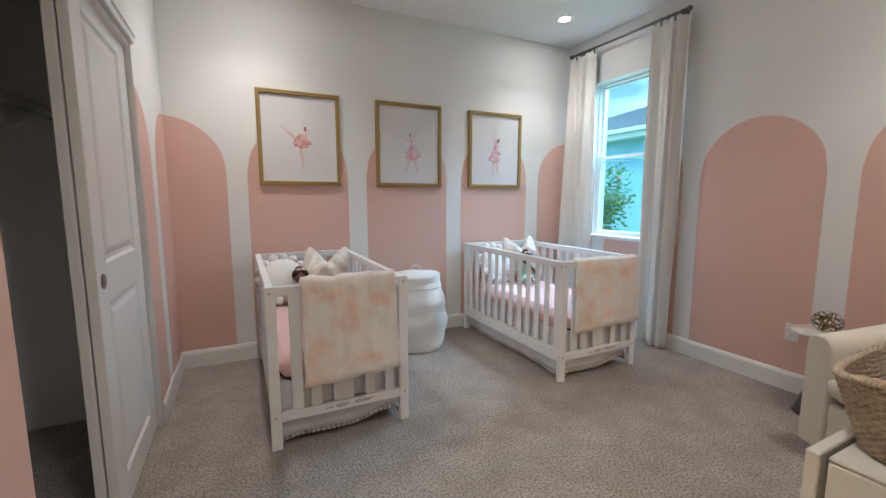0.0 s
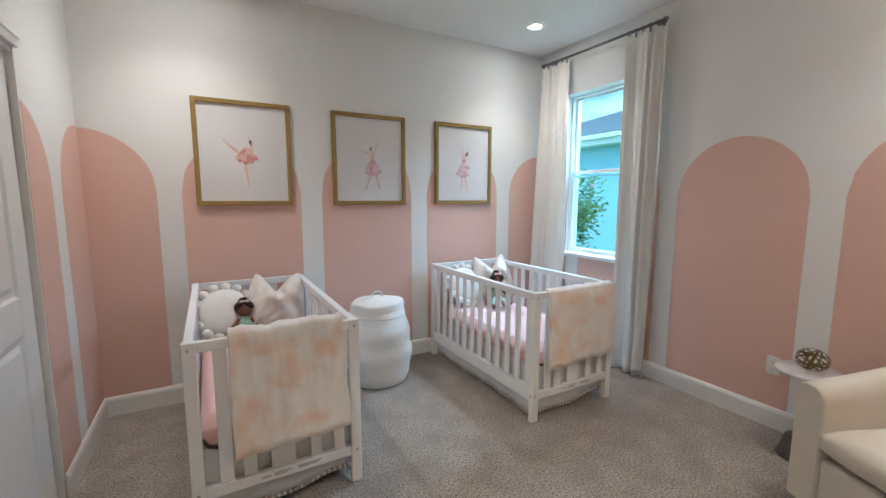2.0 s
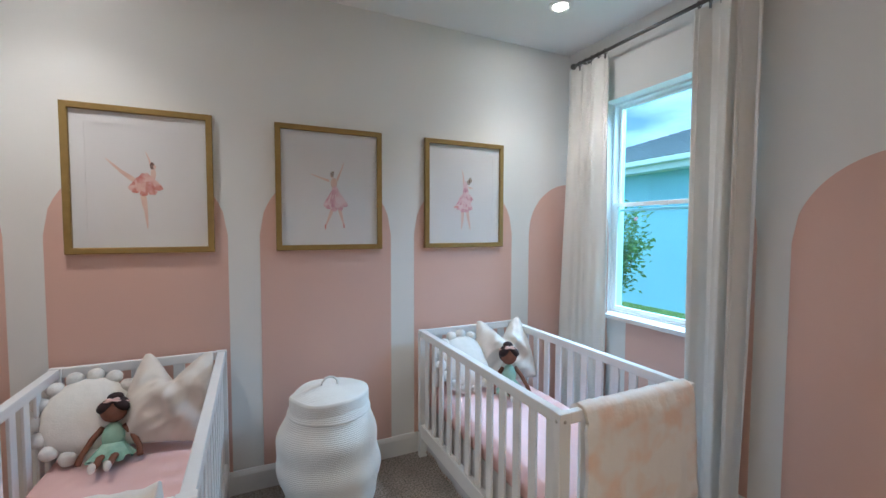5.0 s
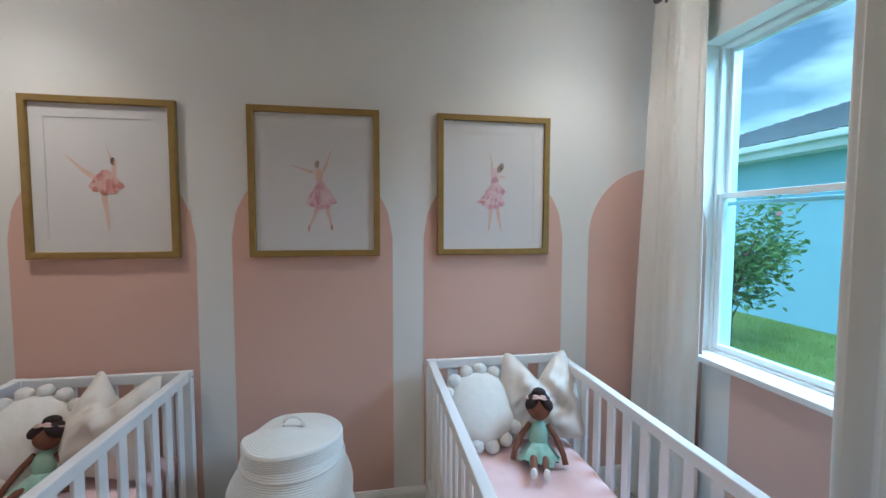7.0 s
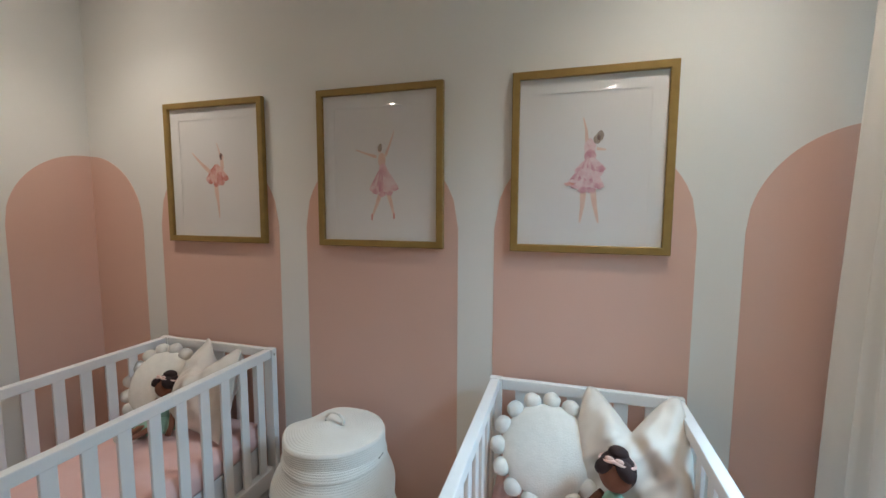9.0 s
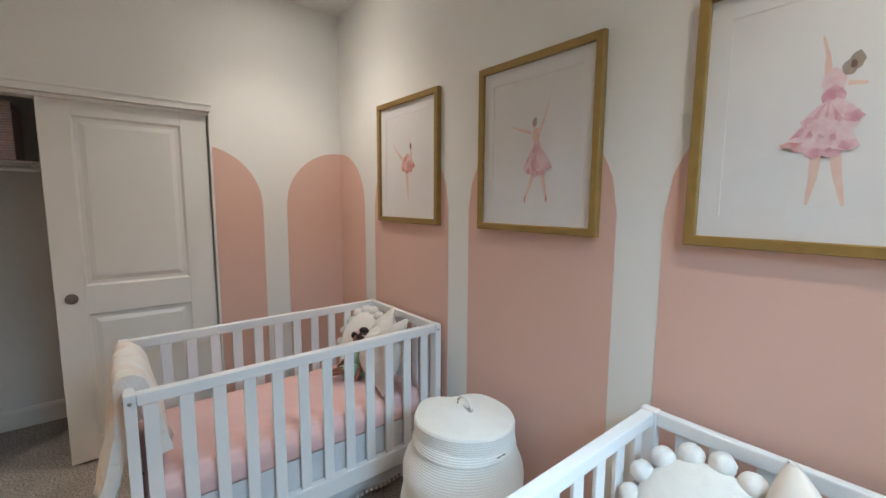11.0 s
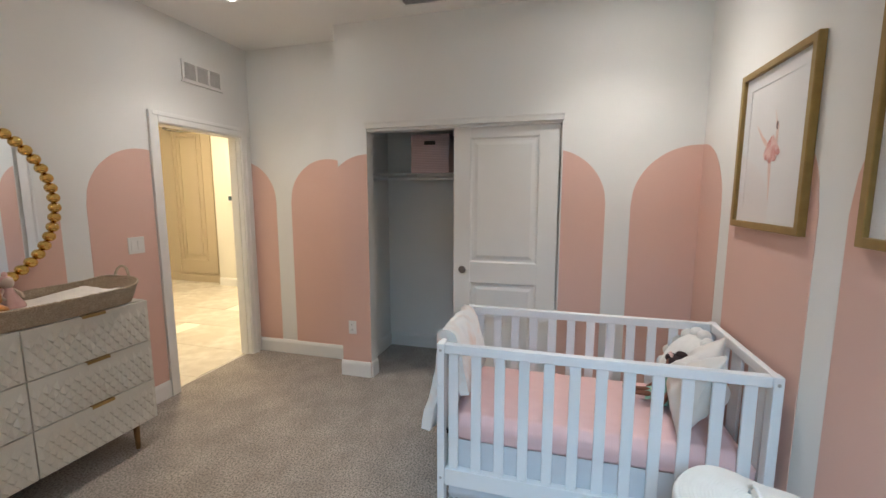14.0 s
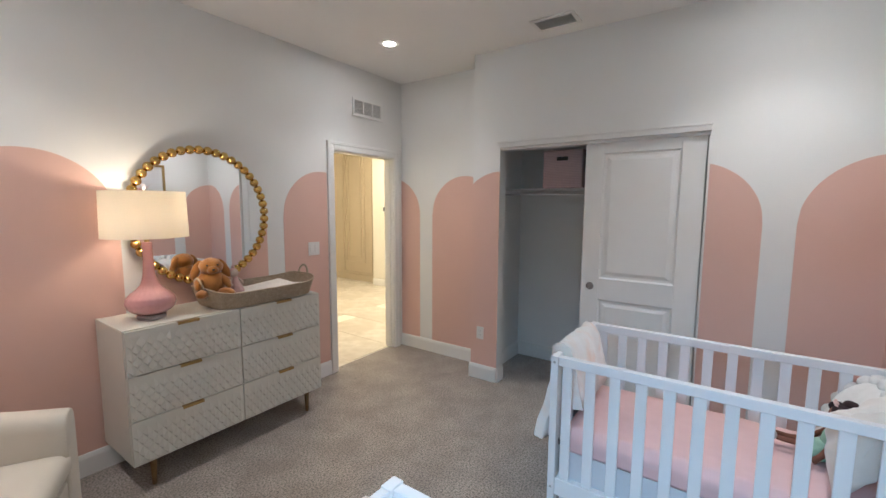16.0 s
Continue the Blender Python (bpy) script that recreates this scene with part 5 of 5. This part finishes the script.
_ns = _n.new("ShaderNodeTexNoise")
_ns.inputs["Scale"].default_value = 240.0
_rp = _n.new("ShaderNodeValToRGB")
_rp.color_ramp.elements[0].color, _rp.color_ramp.elements[1].color = (0.78, 0.72, 0.62, 1), (0.86, 0.82, 0.74, 1)
_l.new(_ns.outputs["Fac"], _rp.inputs["Fac"])
for _s in (_tr, _df):
    _l.new(_rp.outputs["Color"], _s.inputs["Color"])
_mx.inputs[0].default_value = 0.5
_l.new(_tr.outputs[0], _mx.inputs[1])
_l.new(_df.outputs[0], _mx.inputs[2])
_l.new(_mx.outputs[0], _n["Material Output"].inputs["Surface"])
LX, LY, LZ = 2.224, 0.515, 0.916
tl = thing("table_lamp", (LX, LY, LZ), "pink ceramic bottle lamp with an ivory drum shade, lit", "table lamp")
bm = B()
lathe(bm, [(0.072, 0.0), (0.074, 0.003), (0.074, 0.024), (0.070, 0.027)], 40)
part("base", bm, ACRYLIC, tl, "clear acrylic base")
prof = [(0.052, 0.0275), (0.082, 0.036), (0.110, 0.056), (0.123, 0.082), (0.125, 0.104), (0.117, 0.128), (0.098, 0.150), (0.074, 0.170), (0.055, 0.190), (0.042, 0.214), (0.034, 0.245), (0.029, 0.290), (0.026, 0.350), (0.025, 0.405), (0.026, 0.440), (0.018, 0.446)]
fine = []


def smooth_point(pts, k, t):
    """A point on the smooth curve through a profile, between its points k and k + 1."""
    p0, p1, p2, p3 = (Vector(pts[max(0, min(len(pts) - 1, k + d))]) for d in (-1, 0, 1, 2))
    return tuple(0.5 * (2 * p1 + (p2 - p0) * t + (2 * p0 - 5 * p1 + 4 * p2 - p3) * t * t + (3 * p1 - p0 - 3 * p2 + p3) * t ** 3))


for k in range(len(prof) - 1):
    for q in range(7):
        fine.append(smooth_point(prof, k, q / 7))
bm = B()
lathe(bm, fine, 120, wobble=lambda a, z: 1 + (0.016 * max(0.0, math.sin(11 * a + 100 * z) * math.sin(11 * a - 100 * z)) if 0.03 < z < 0.19 else 0.0))
part("bottle", bm, CERAMIC, tl, "pink glazed ceramic bottle")
bm = B()
lathe(bm, [(0.012, 0.446), (0.014, 0.455), (0.009, 0.462), (0.009, 0.50), (0.016, 0.505), (0.016, 0.53), (0.006, 0.535), (0.003, 0.77)], 16)
part("stem", bm, BRASS, tl, "brass stem and harp")
bm = B()
for s in (1, 0):
    rows = [[bm.verts.new(((0.205 + 0.004 * t + (0.0 if s else -0.002)) * math.cos(a * math.pi / 36), (0.205 + 0.004 * t + (0.0 if s else -0.002)) * math.sin(a * math.pi / 36), z)) for a in range(72)] for t, z in ((0.5, 0.734), (0.0, 0.730), (0.8, 0.60), (1.5, 0.478), (2.0, 0.474))]
    grid_faces(bm, rows, close_u=True)
part("shade", bm, SHADE, tl, "ivory linen drum shade")
bm = B()
for a in (0, 2.09, 4.19):
    tube(bm, [(0, 0, 0.727), (0.203 * math.cos(a), 0.203 * math.sin(a), 0.727)], 0.002, 5)
part("spider", bm, BRASS, tl)
bm = B()
lathe(bm, [(0.008, 0.745), (0.012, 0.752), (0.012, 0.770), (0.006, 0.776)], 14)
part("finial", bm, POM, tl, "white finial")
bm = B()
lathe(bm, [(0.010, 0.535), (0.014, 0.55), (0.028, 0.585), (0.028, 0.60), (0.016, 0.622), (0.004, 0.628)], 16)
part("bulb", bm, glow("bulb_glow", (1.0, 0.80, 0.55), 20.0), tl, "glowing bulb")
lamp("table_lamp_light", "POINT", pose(LX, LY, LZ + 0.655), 4.6, (1.0, 0.80, 0.56), radius=0.03)

# ---- mirror ----
MIRROR = material("silvered_mirror", (0.88, 0.89, 0.89), 0.015, 1.0)
GOLD = material("polished_gold", (0.72, 0.48, 0.15), 0.08, 1.0, dark=(0.62, 0.40, 0.12), scale=14)
mirror = thing("beaded_mirror", (1.806, YS + 0.040, 1.500), "round wall mirror framed by polished gold beads", "mirror")
bm = B()
lathe(bm, [(0.425, -0.030), (0.425, -0.004), (0.424, 0.0)], 96)
bmesh.ops.transform(bm, matrix=pose(0, 0, 0, -90, 0, 0), verts=bm.verts)
part("mirror_glass", bm, MIRROR, mirror)
bm = B()
lathe(bm, [(0.448, -0.0385), (0.448, -0.012), (0.43, -0.010)], 96)
bmesh.ops.transform(bm, matrix=pose(0, 0, 0, -90, 0, 0), verts=bm.verts)
part("backing", bm, BRASS, mirror)
bead = B()
ball(bead, (0, 0, 0), (0.0285, 0.0285, 0.0285), rings=14, segments=20)
bead_mesh = finish("bead", bead, GOLD)
for k in range(49):
    a = 2 * math.pi * k / 49
    o = new("bead", bead_mesh)
    o.parent = mirror
    o.matrix_local = pose(0.440 * math.cos(a), 0.004, 0.440 * math.sin(a))

# ---- changing basket ----
WICKER = material("tan_wicker", (0.60, 0.50, 0.37), 0.7, dark=(0.46, 0.36, 0.25), scale=30, spread=0.4, grain=0.2, grain_scale=150, bump=0.4, bump_scale=260)
PAD = material("white_pad_cotton", (0.76, 0.71, 0.65), 0.9, dark=(0.72, 0.66, 0.60), scale=8, bump=0.4, bump_scale=200)
BKX, BKY, BKZ = 1.572, 0.525, 0.916
basket = thing("changing_basket", (BKX, BKY, BKZ), "long oval tan wicker changing basket with end handles", "basket")
A0, B0_, A1, B1_, BH = 0.345, 0.196, 0.380, 0.222, 0.092


def oval(t, a, lift=0.0):
    e = 4.5
    ca, sa = math.cos(a), math.sin(a)
    ax, by = A0 + (A1 - A0) * t, B0_ + (B1_ - B0_) * t
    x = ax * math.copysign(abs(ca) ** (2 / e), ca)
    y = by * math.copysign(abs(sa) ** (2 / e), sa)
    z = 0.004 + BH * t + 0.030 * t * abs(ca) ** 4
    n = Vector((ca / ax, sa / by, 0)).normalized()
    return Vector((x, y, z)) + n * lift


n_st = 104
bm = B()
for j in range(22):
    t = (j + 0.5) / 22.2
    pts = [oval(t, 2 * math.pi * k / (2 * n_st), 0.0028 * (1 if (k // 2 + j) % 2 else -1) * (1 if k % 2 else 0.2)) for k in range(2 * n_st)]
    tube(bm, pts, 0.0029, 5, closed=True)
part("weave", bm, WICKER, basket)
bm = B()
for k in range(n_st):
    a = 2 * math.pi * (k + 0.25) / n_st
    tube(bm, [oval(0.0, a), oval(0.5, a), oval(1.0, a)], 0.0024, 5)
tagged(part("ribbing", bm, WICKER, basket), kind="stuff")
bm = B()
for ph in (0.0, math.pi):
    pts = []
    for k in range(760):
        a = 2 * math.pi * k / 760
        tw = a * 84 + ph
        pts.append(oval(1.02, a, 0.0036 * math.cos(tw)) + Vector((0, 0, 0.003 + 0.0036 * math.sin(tw))))
    tube(bm, pts, 0.0036, 5, closed=True)
part("braided_rim", bm, WICKER, basket)
bm = B()
rows = [[bm.verts.new(oval(t, 2 * math.pi * k / 64) - Vector((0, 0, 0.003 if t == 0 else 0))) for k in range(64)] for t in (0.0, 0.02)]
grid_faces(bm, rows, close_u=True)
bm.faces.new(rows[0])
part("bottom", bm, WICKER, basket)
for s in (-1, 1):
    bm = B()
    pts = [(s * (A1 + 0.006 + 0.012 * math.sin(math.pi * k / 14)), 0.055 * math.cos(math.pi * k / 14), BH + 0.030 + 0.072 * math.sin(math.pi * k / 14)) for k in range(15)]
    tube(bm, pts, 0.0075, 7)
    part("handle", bm, WICKER, basket)
pad = thing("changing_pad", (BKX, BKY, BKZ + 0.012), "white quilted changing pad lying in the basket", "pad")
bm = B()
rows = []
for j in range(33):
    row = []
    for i in range(65):
        u, v = -1 + 2 * i / 64, -1 + 2 * j / 32
        rim = max(0.0, 1 - max(abs(u) ** 5, abs(v) ** 5)) ** 0.4
        slope = 0.028 * max(0.0, -u) + 0.020 * abs(v) ** 2 + 0.060 * max(0.0, abs(u) - 0.72)
        row.append(bm.verts.new((u * 0.315 * (1 - 0.06 * v * v), v * 0.172 * (1 - 0.12 * u * u), 0.002 + rim * (0.052 + slope + 0.006 * noise.noise(Vector((u * 6, v * 3, 2)))))))
    rows.append(row)
grid_faces(bm, rows)
bm.faces.new([rows[0][i] for i in range(65)] + [rows[j][64] for j in range(1, 33)] + [rows[32][i] for i in range(63, -1, -1)] + [rows[j][0] for j in range(31, 0, -1)])
part("cover", bm, PAD, pad)

# plush toys in the basket
CARAMEL = material("caramel_plush", (0.47, 0.20, 0.04), 0.95, dark=(0.30, 0.115, 0.02), scale=24, bump=1.0, bump_scale=160, sheen=0.4)
bunny = thing("plush_bunny", (0, 0, 0), "floppy caramel plush bunny sitting in the basket", "soft toy")
bunny.matrix_world = pose(1.872, 0.50, BKZ + 0.072, 0, 0, -16) @ Matrix.Diagonal((1.34, 1.30, 1.14, 1))


def plush(name, centre, size, turn=None):
    """One stuffed piece of the bunny, with an uneven pile."""
    b = B()
    if turn is None:
        ball(b, centre, size, rings=16, segments=22)
    else:
        ball(b, centre, size, turn, rings=14, segments=18)
    for v in b.verts:
        v.co += (v.co - Vector(centre)).normalized() * (0.0035 * noise.noise(v.co * 60) + 0.002 * noise.noise(v.co * 190))
    return part(name, b, CARAMEL, bunny)


plush("body", (0, 0, 0.075), (0.062, 0.055, 0.075))
head = plush("head", (0.0, 0.012, 0.165), (0.052, 0.050, 0.050))
plush("muzzle", (0.0, 0.055, 0.152), (0.026, 0.024, 0.022))
for s in (-1, 1):
    plush("ear", (s * 0.060, -0.004, 0.150), (0.020, 0.012, 0.058), pose(0, 0, 0, 0, s * -22, 0))
    plush("arm", (s * 0.058, 0.035, 0.080), (0.018, 0.020, 0.048), pose(0, 0, 0, 40, s * -18, 0))
    plush("leg", (s * 0.050, 0.078, 0.024), (0.026, 0.055, 0.024), pose(0, 0, 0, 0, 0, s * -22))
    bm = B()
    ball(bm, (s * 0.022, 0.055, 0.178), (0.0045, 0.004, 0.0045))
    part("eye", bm, STRAP, bunny, "small black eye")
bm = B()
ball(bm, (0.0, 0.078, 0.156), (0.007, 0.005, 0.005))
part("nose", bm, STRAP, bunny, "small black nose")
TUTU = material("dusty_pink_felt", (0.66, 0.43, 0.39), 0.9, dark=(0.58, 0.35, 0.32), scale=30, bump=0.4, bump_scale=300)
CREAMFELT = material("cream_felt", (0.66, 0.54, 0.45), 0.9, dark=(0.60, 0.48, 0.40), scale=30, bump=0.4, bump_scale=300)
bm = B()
lathe(bm, [(0.050, 0.0), (0.052, 0.012), (0.038, 0.045), (0.024, 0.075), (0.018, 0.10), (0.008, 0.106)], 24, wobble=lambda a, z: 1 + 0.06 * math.sin(8 * a))
ball(bm, (0, 0, 0.130), (0.028, 0.026, 0.030), mat=1)
ball(bm, (0, -0.006, 0.138), (0.029, 0.026, 0.027), mat=2)
ball(bm, (0, -0.004, 0.172), (0.012, 0.012, 0.014), mat=2)
for s in (-1, 1):
    tube(bm, [(s * 0.016, 0, 0.098), (s * 0.040, 0.014, 0.070), (s * 0.036, 0.036, 0.050)], 0.007, 6, mat=1)
toy = solid("small_cloth_doll", bm, [TUTU, CREAMFELT, TUTU], "small cloth doll in a dusty pink tutu", "doll")
toy.matrix_world = pose(1.728, 0.530, BKZ + 0.070, 6, 0, 0)

# ---- armchair corner ----
LINEN = material("cream_linen_upholstery", (0.70, 0.645, 0.55), 0.9, dark=(0.66, 0.60, 0.505), scale=5, bump=0.35, bump_scale=320, sheen=0.2)
DUSTY = material("dusty_rose_velvet", (0.50, 0.20, 0.19), 0.8, dark=(0.42, 0.15, 0.15), scale=6, bump=0.2, bump_scale=300, sheen=0.5)
CH_TURN = -116.0
ch_front = Vector((2.835, 1.070, 0))
ch_y = Vector((math.cos(radians(CH_TURN + 90)), math.sin(radians(CH_TURN + 90)), 0))
ch_at = ch_front + ch_y * 0.37
chair = thing("armchair", (ch_at.x, ch_at.y, 0), "cream upholstered barrel armchair with a loose seat cushion", "armchair", turn=CH_TURN)
bm = B()
cl = [(-0.345, -0.37), (-0.345, -0.20), (-0.345, 0.0), (-0.345, 0.06)]
cl += [(-0.085 - 0.26 * math.cos(a * math.pi / 20), 0.06 + 0.245 * math.sin(a * math.pi / 20)) for a in range(1, 10)]
cl += [(-0.085, 0.305)]
cl = cl + [(-x, y) for x, y in cl[::-1]]
rows = []
for k, (x, y) in enumerate(cl):
    a, b = cl[max(k - 1, 0)], cl[min(k + 1, len(cl) - 1)]
    d = Vector((b[0] - a[0], b[1] - a[1])).normalized()
    n = Vector((-d.y, d.x))
    top_z = 0.615 + 0.115 * max(0.0, min(1.0, (y + 0.37) / 0.66)) ** 1.2
    half = 0.070
    sec = [(half, 0.045), (half, 0.30), (half + 0.002, top_z - 0.07), (half - 0.004, top_z - 0.035), (half - 0.022, top_z - 0.010), (0.024, top_z), (-0.024, top_z), (-half + 0.022, top_z - 0.010), (-half + 0.004, top_z - 0.035), (-half - 0.002, top_z - 0.07), (-half, 0.30), (-half, 0.045)]
    rows.append([bm.verts.new((x + n.x * o, y + n.y * o, z)) for o, z in sec])
grid_faces(bm, rows, close_u=True)
for row, s in ((rows[0], 1), (rows[-1], 1)):
    c = Vector((0, 0, 0))
    for v in row:
        c += v.co / len(row)
    cap = [bm.verts.new((v.co.x * 0.86 + c.x * 0.14, v.co.y - 0.012, c.z + (v.co.z - c.z) * 0.965)) for v in row]
    for k in range(len(row)):
        f = bm.faces.new((row[k], row[(k + 1) % len(row)], cap[(k + 1) % len(row)], cap[k]))
        f.smooth = True
    bm.faces.new(cap)
part("shell", bm, LINEN, chair)
bm = B()
box(bm, -0.275, 0.275, -0.372, 0.24, 0.045, 0.30, 0.012)
part("seat_base", bm, LINEN, chair)
bm = B()
rows_t = []
for side in (1, -1):
    rows = []
    for j in range(25):
        row = []
        for i in range(25):
            u, v = -1 + 2 * i / 24, -1 + 2 * j / 24
            puff = max(0.0, (1 - abs(u) ** 6) * (1 - abs(v) ** 6)) ** 0.35
            row.append(bm.verts.new((u * 0.272, -0.075 + v * 0.315, 0.388 + side * (0.045 * puff + 0.028 + 0.010 * (1 - u * u) * (1 - v * v) * (side > 0)))))
        rows.append(row)
    grid_faces(bm, rows)
    rows_t.append(rows)
P, Q = rows_t
for k in range(24):
    for r0, r1 in (((P[0][k], P[0][k + 1]), (Q[0][k], Q[0][k + 1])), ((P[24][k], P[24][k + 1]), (Q[24][k], Q[24][k + 1])), ((P[k][0], P[k + 1][0]), (Q[k][0], Q[k + 1][0])), ((P[k][24], P[k + 1][24]), (Q[k][24], Q[k + 1][24]))):
        f = bm.faces.new((r0[0], r0[1], r1[1], r1[0]))
        f.smooth = True
part("seat_cushion", bm, LINEN, chair)
bm = B()
box(bm, -0.26, 0.26, -0.29, 0.24, 0.0, 0.046, 0.004)
part("plinth", bm, STRAP, chair, "dark swivel plinth")
throw = thing("throw_pillow", (0, 0, 0), "dusty rose velvet throw pillow on the armchair", "pillow")
throw.matrix_world = chair.matrix_world @ pose(0.03, 0.125, 0.565, 62, 0, 8)
bm = B()
for side in (1, -1):
    rows = []
    for j in range(25):
        row = []
        for i in range(25):
            u, v = -1 + 2 * i / 24, -1 + 2 * j / 24
            puff = max(0.0, (1 - u * u) * (1 - v * v)) ** 0.5
            row.append(bm.verts.new((u * 0.19 * (1 - 0.08 * (1 - u * u) * v * v), v * 0.135, side * 0.06 * puff + 0.006 * puff * noise.noise(Vector((u * 4, v * 4, side))))))
        rows.append(row)
    grid_faces(bm, rows)
bmesh.ops.remove_doubles(bm, verts=bm.verts, dist=0.0006)
part("cushion", bm, DUSTY, throw)

PEWTER = material("dark_taupe_metal", (0.13, 0.105, 0.10), 0.45, 0.4, dark=(0.09, 0.075, 0.07), scale=15)
STONE = material("white_marble_top", (0.70, 0.68, 0.65), 0.2, dark=(0.55, 0.53, 0.51), scale=9, spread=0.3)
table = thing("drink_table", (3.48, 1.555, 0), "small round marble drink table on a dark pedestal", "side table")
bm = B()
lathe(bm, [(0.108, 0.0), (0.112, 0.006), (0.100, 0.030), (0.078, 0.105), (0.070, 0.118), (0.030, 0.122)], 40)
part("foot", bm, PEWTER, table)
bm = B()
lathe(bm, [(0.016, 0.12), (0.012, 0.30), (0.012, 0.46), (0.030, 0.485), (0.030, 0.492)], 20)
part("stem", bm, PEWTER, table)
bm = B()
lathe(bm, [(0.146, 0.4925), (0.152, 0.497), (0.152, 0.506), (0.148, 0.510), (0.01, 0.5105)], 56)
part("top", bm, STONE, table, "white marble top")
orb = thing("wire_orb", (3.475, 1.545, 0.5105), "dark gold woven wire orb on the drink table", "ornament")
ANTIQUE = material("antique_gold", (0.30, 0.21, 0.09), 0.35, 1.0, dark=(0.16, 0.11, 0.05), scale=25)
r = random.Random(11)
for k in range(7):
    q = Euler((r.uniform(0, 6.28), r.uniform(0, 6.28), r.uniform(0, 6.28))).to_matrix()
    bm = B()
    rows = []
    for i in range(36):
        a = 2 * math.pi * i / 36
        rad = 0.074 - 0.0006 * k
        rows.append([bm.verts.new(Vector((1, 1, 0.84)) * (q @ Vector((rad * math.cos(a), rad * math.sin(a), dz * (1.0 + 0.2 * math.sin(3 * a)))) * s) + Vector((0, 0, 0.064))) for dz, s in ((-0.0045, 1.0), (0.0045, 1.0), (0.0045, 0.965), (-0.0045, 0.965))])
    grid_faces(bm, [list(x) for x in rows], close_u=True, close_v=True)
    part("band", bm, ANTIQUE, orb)
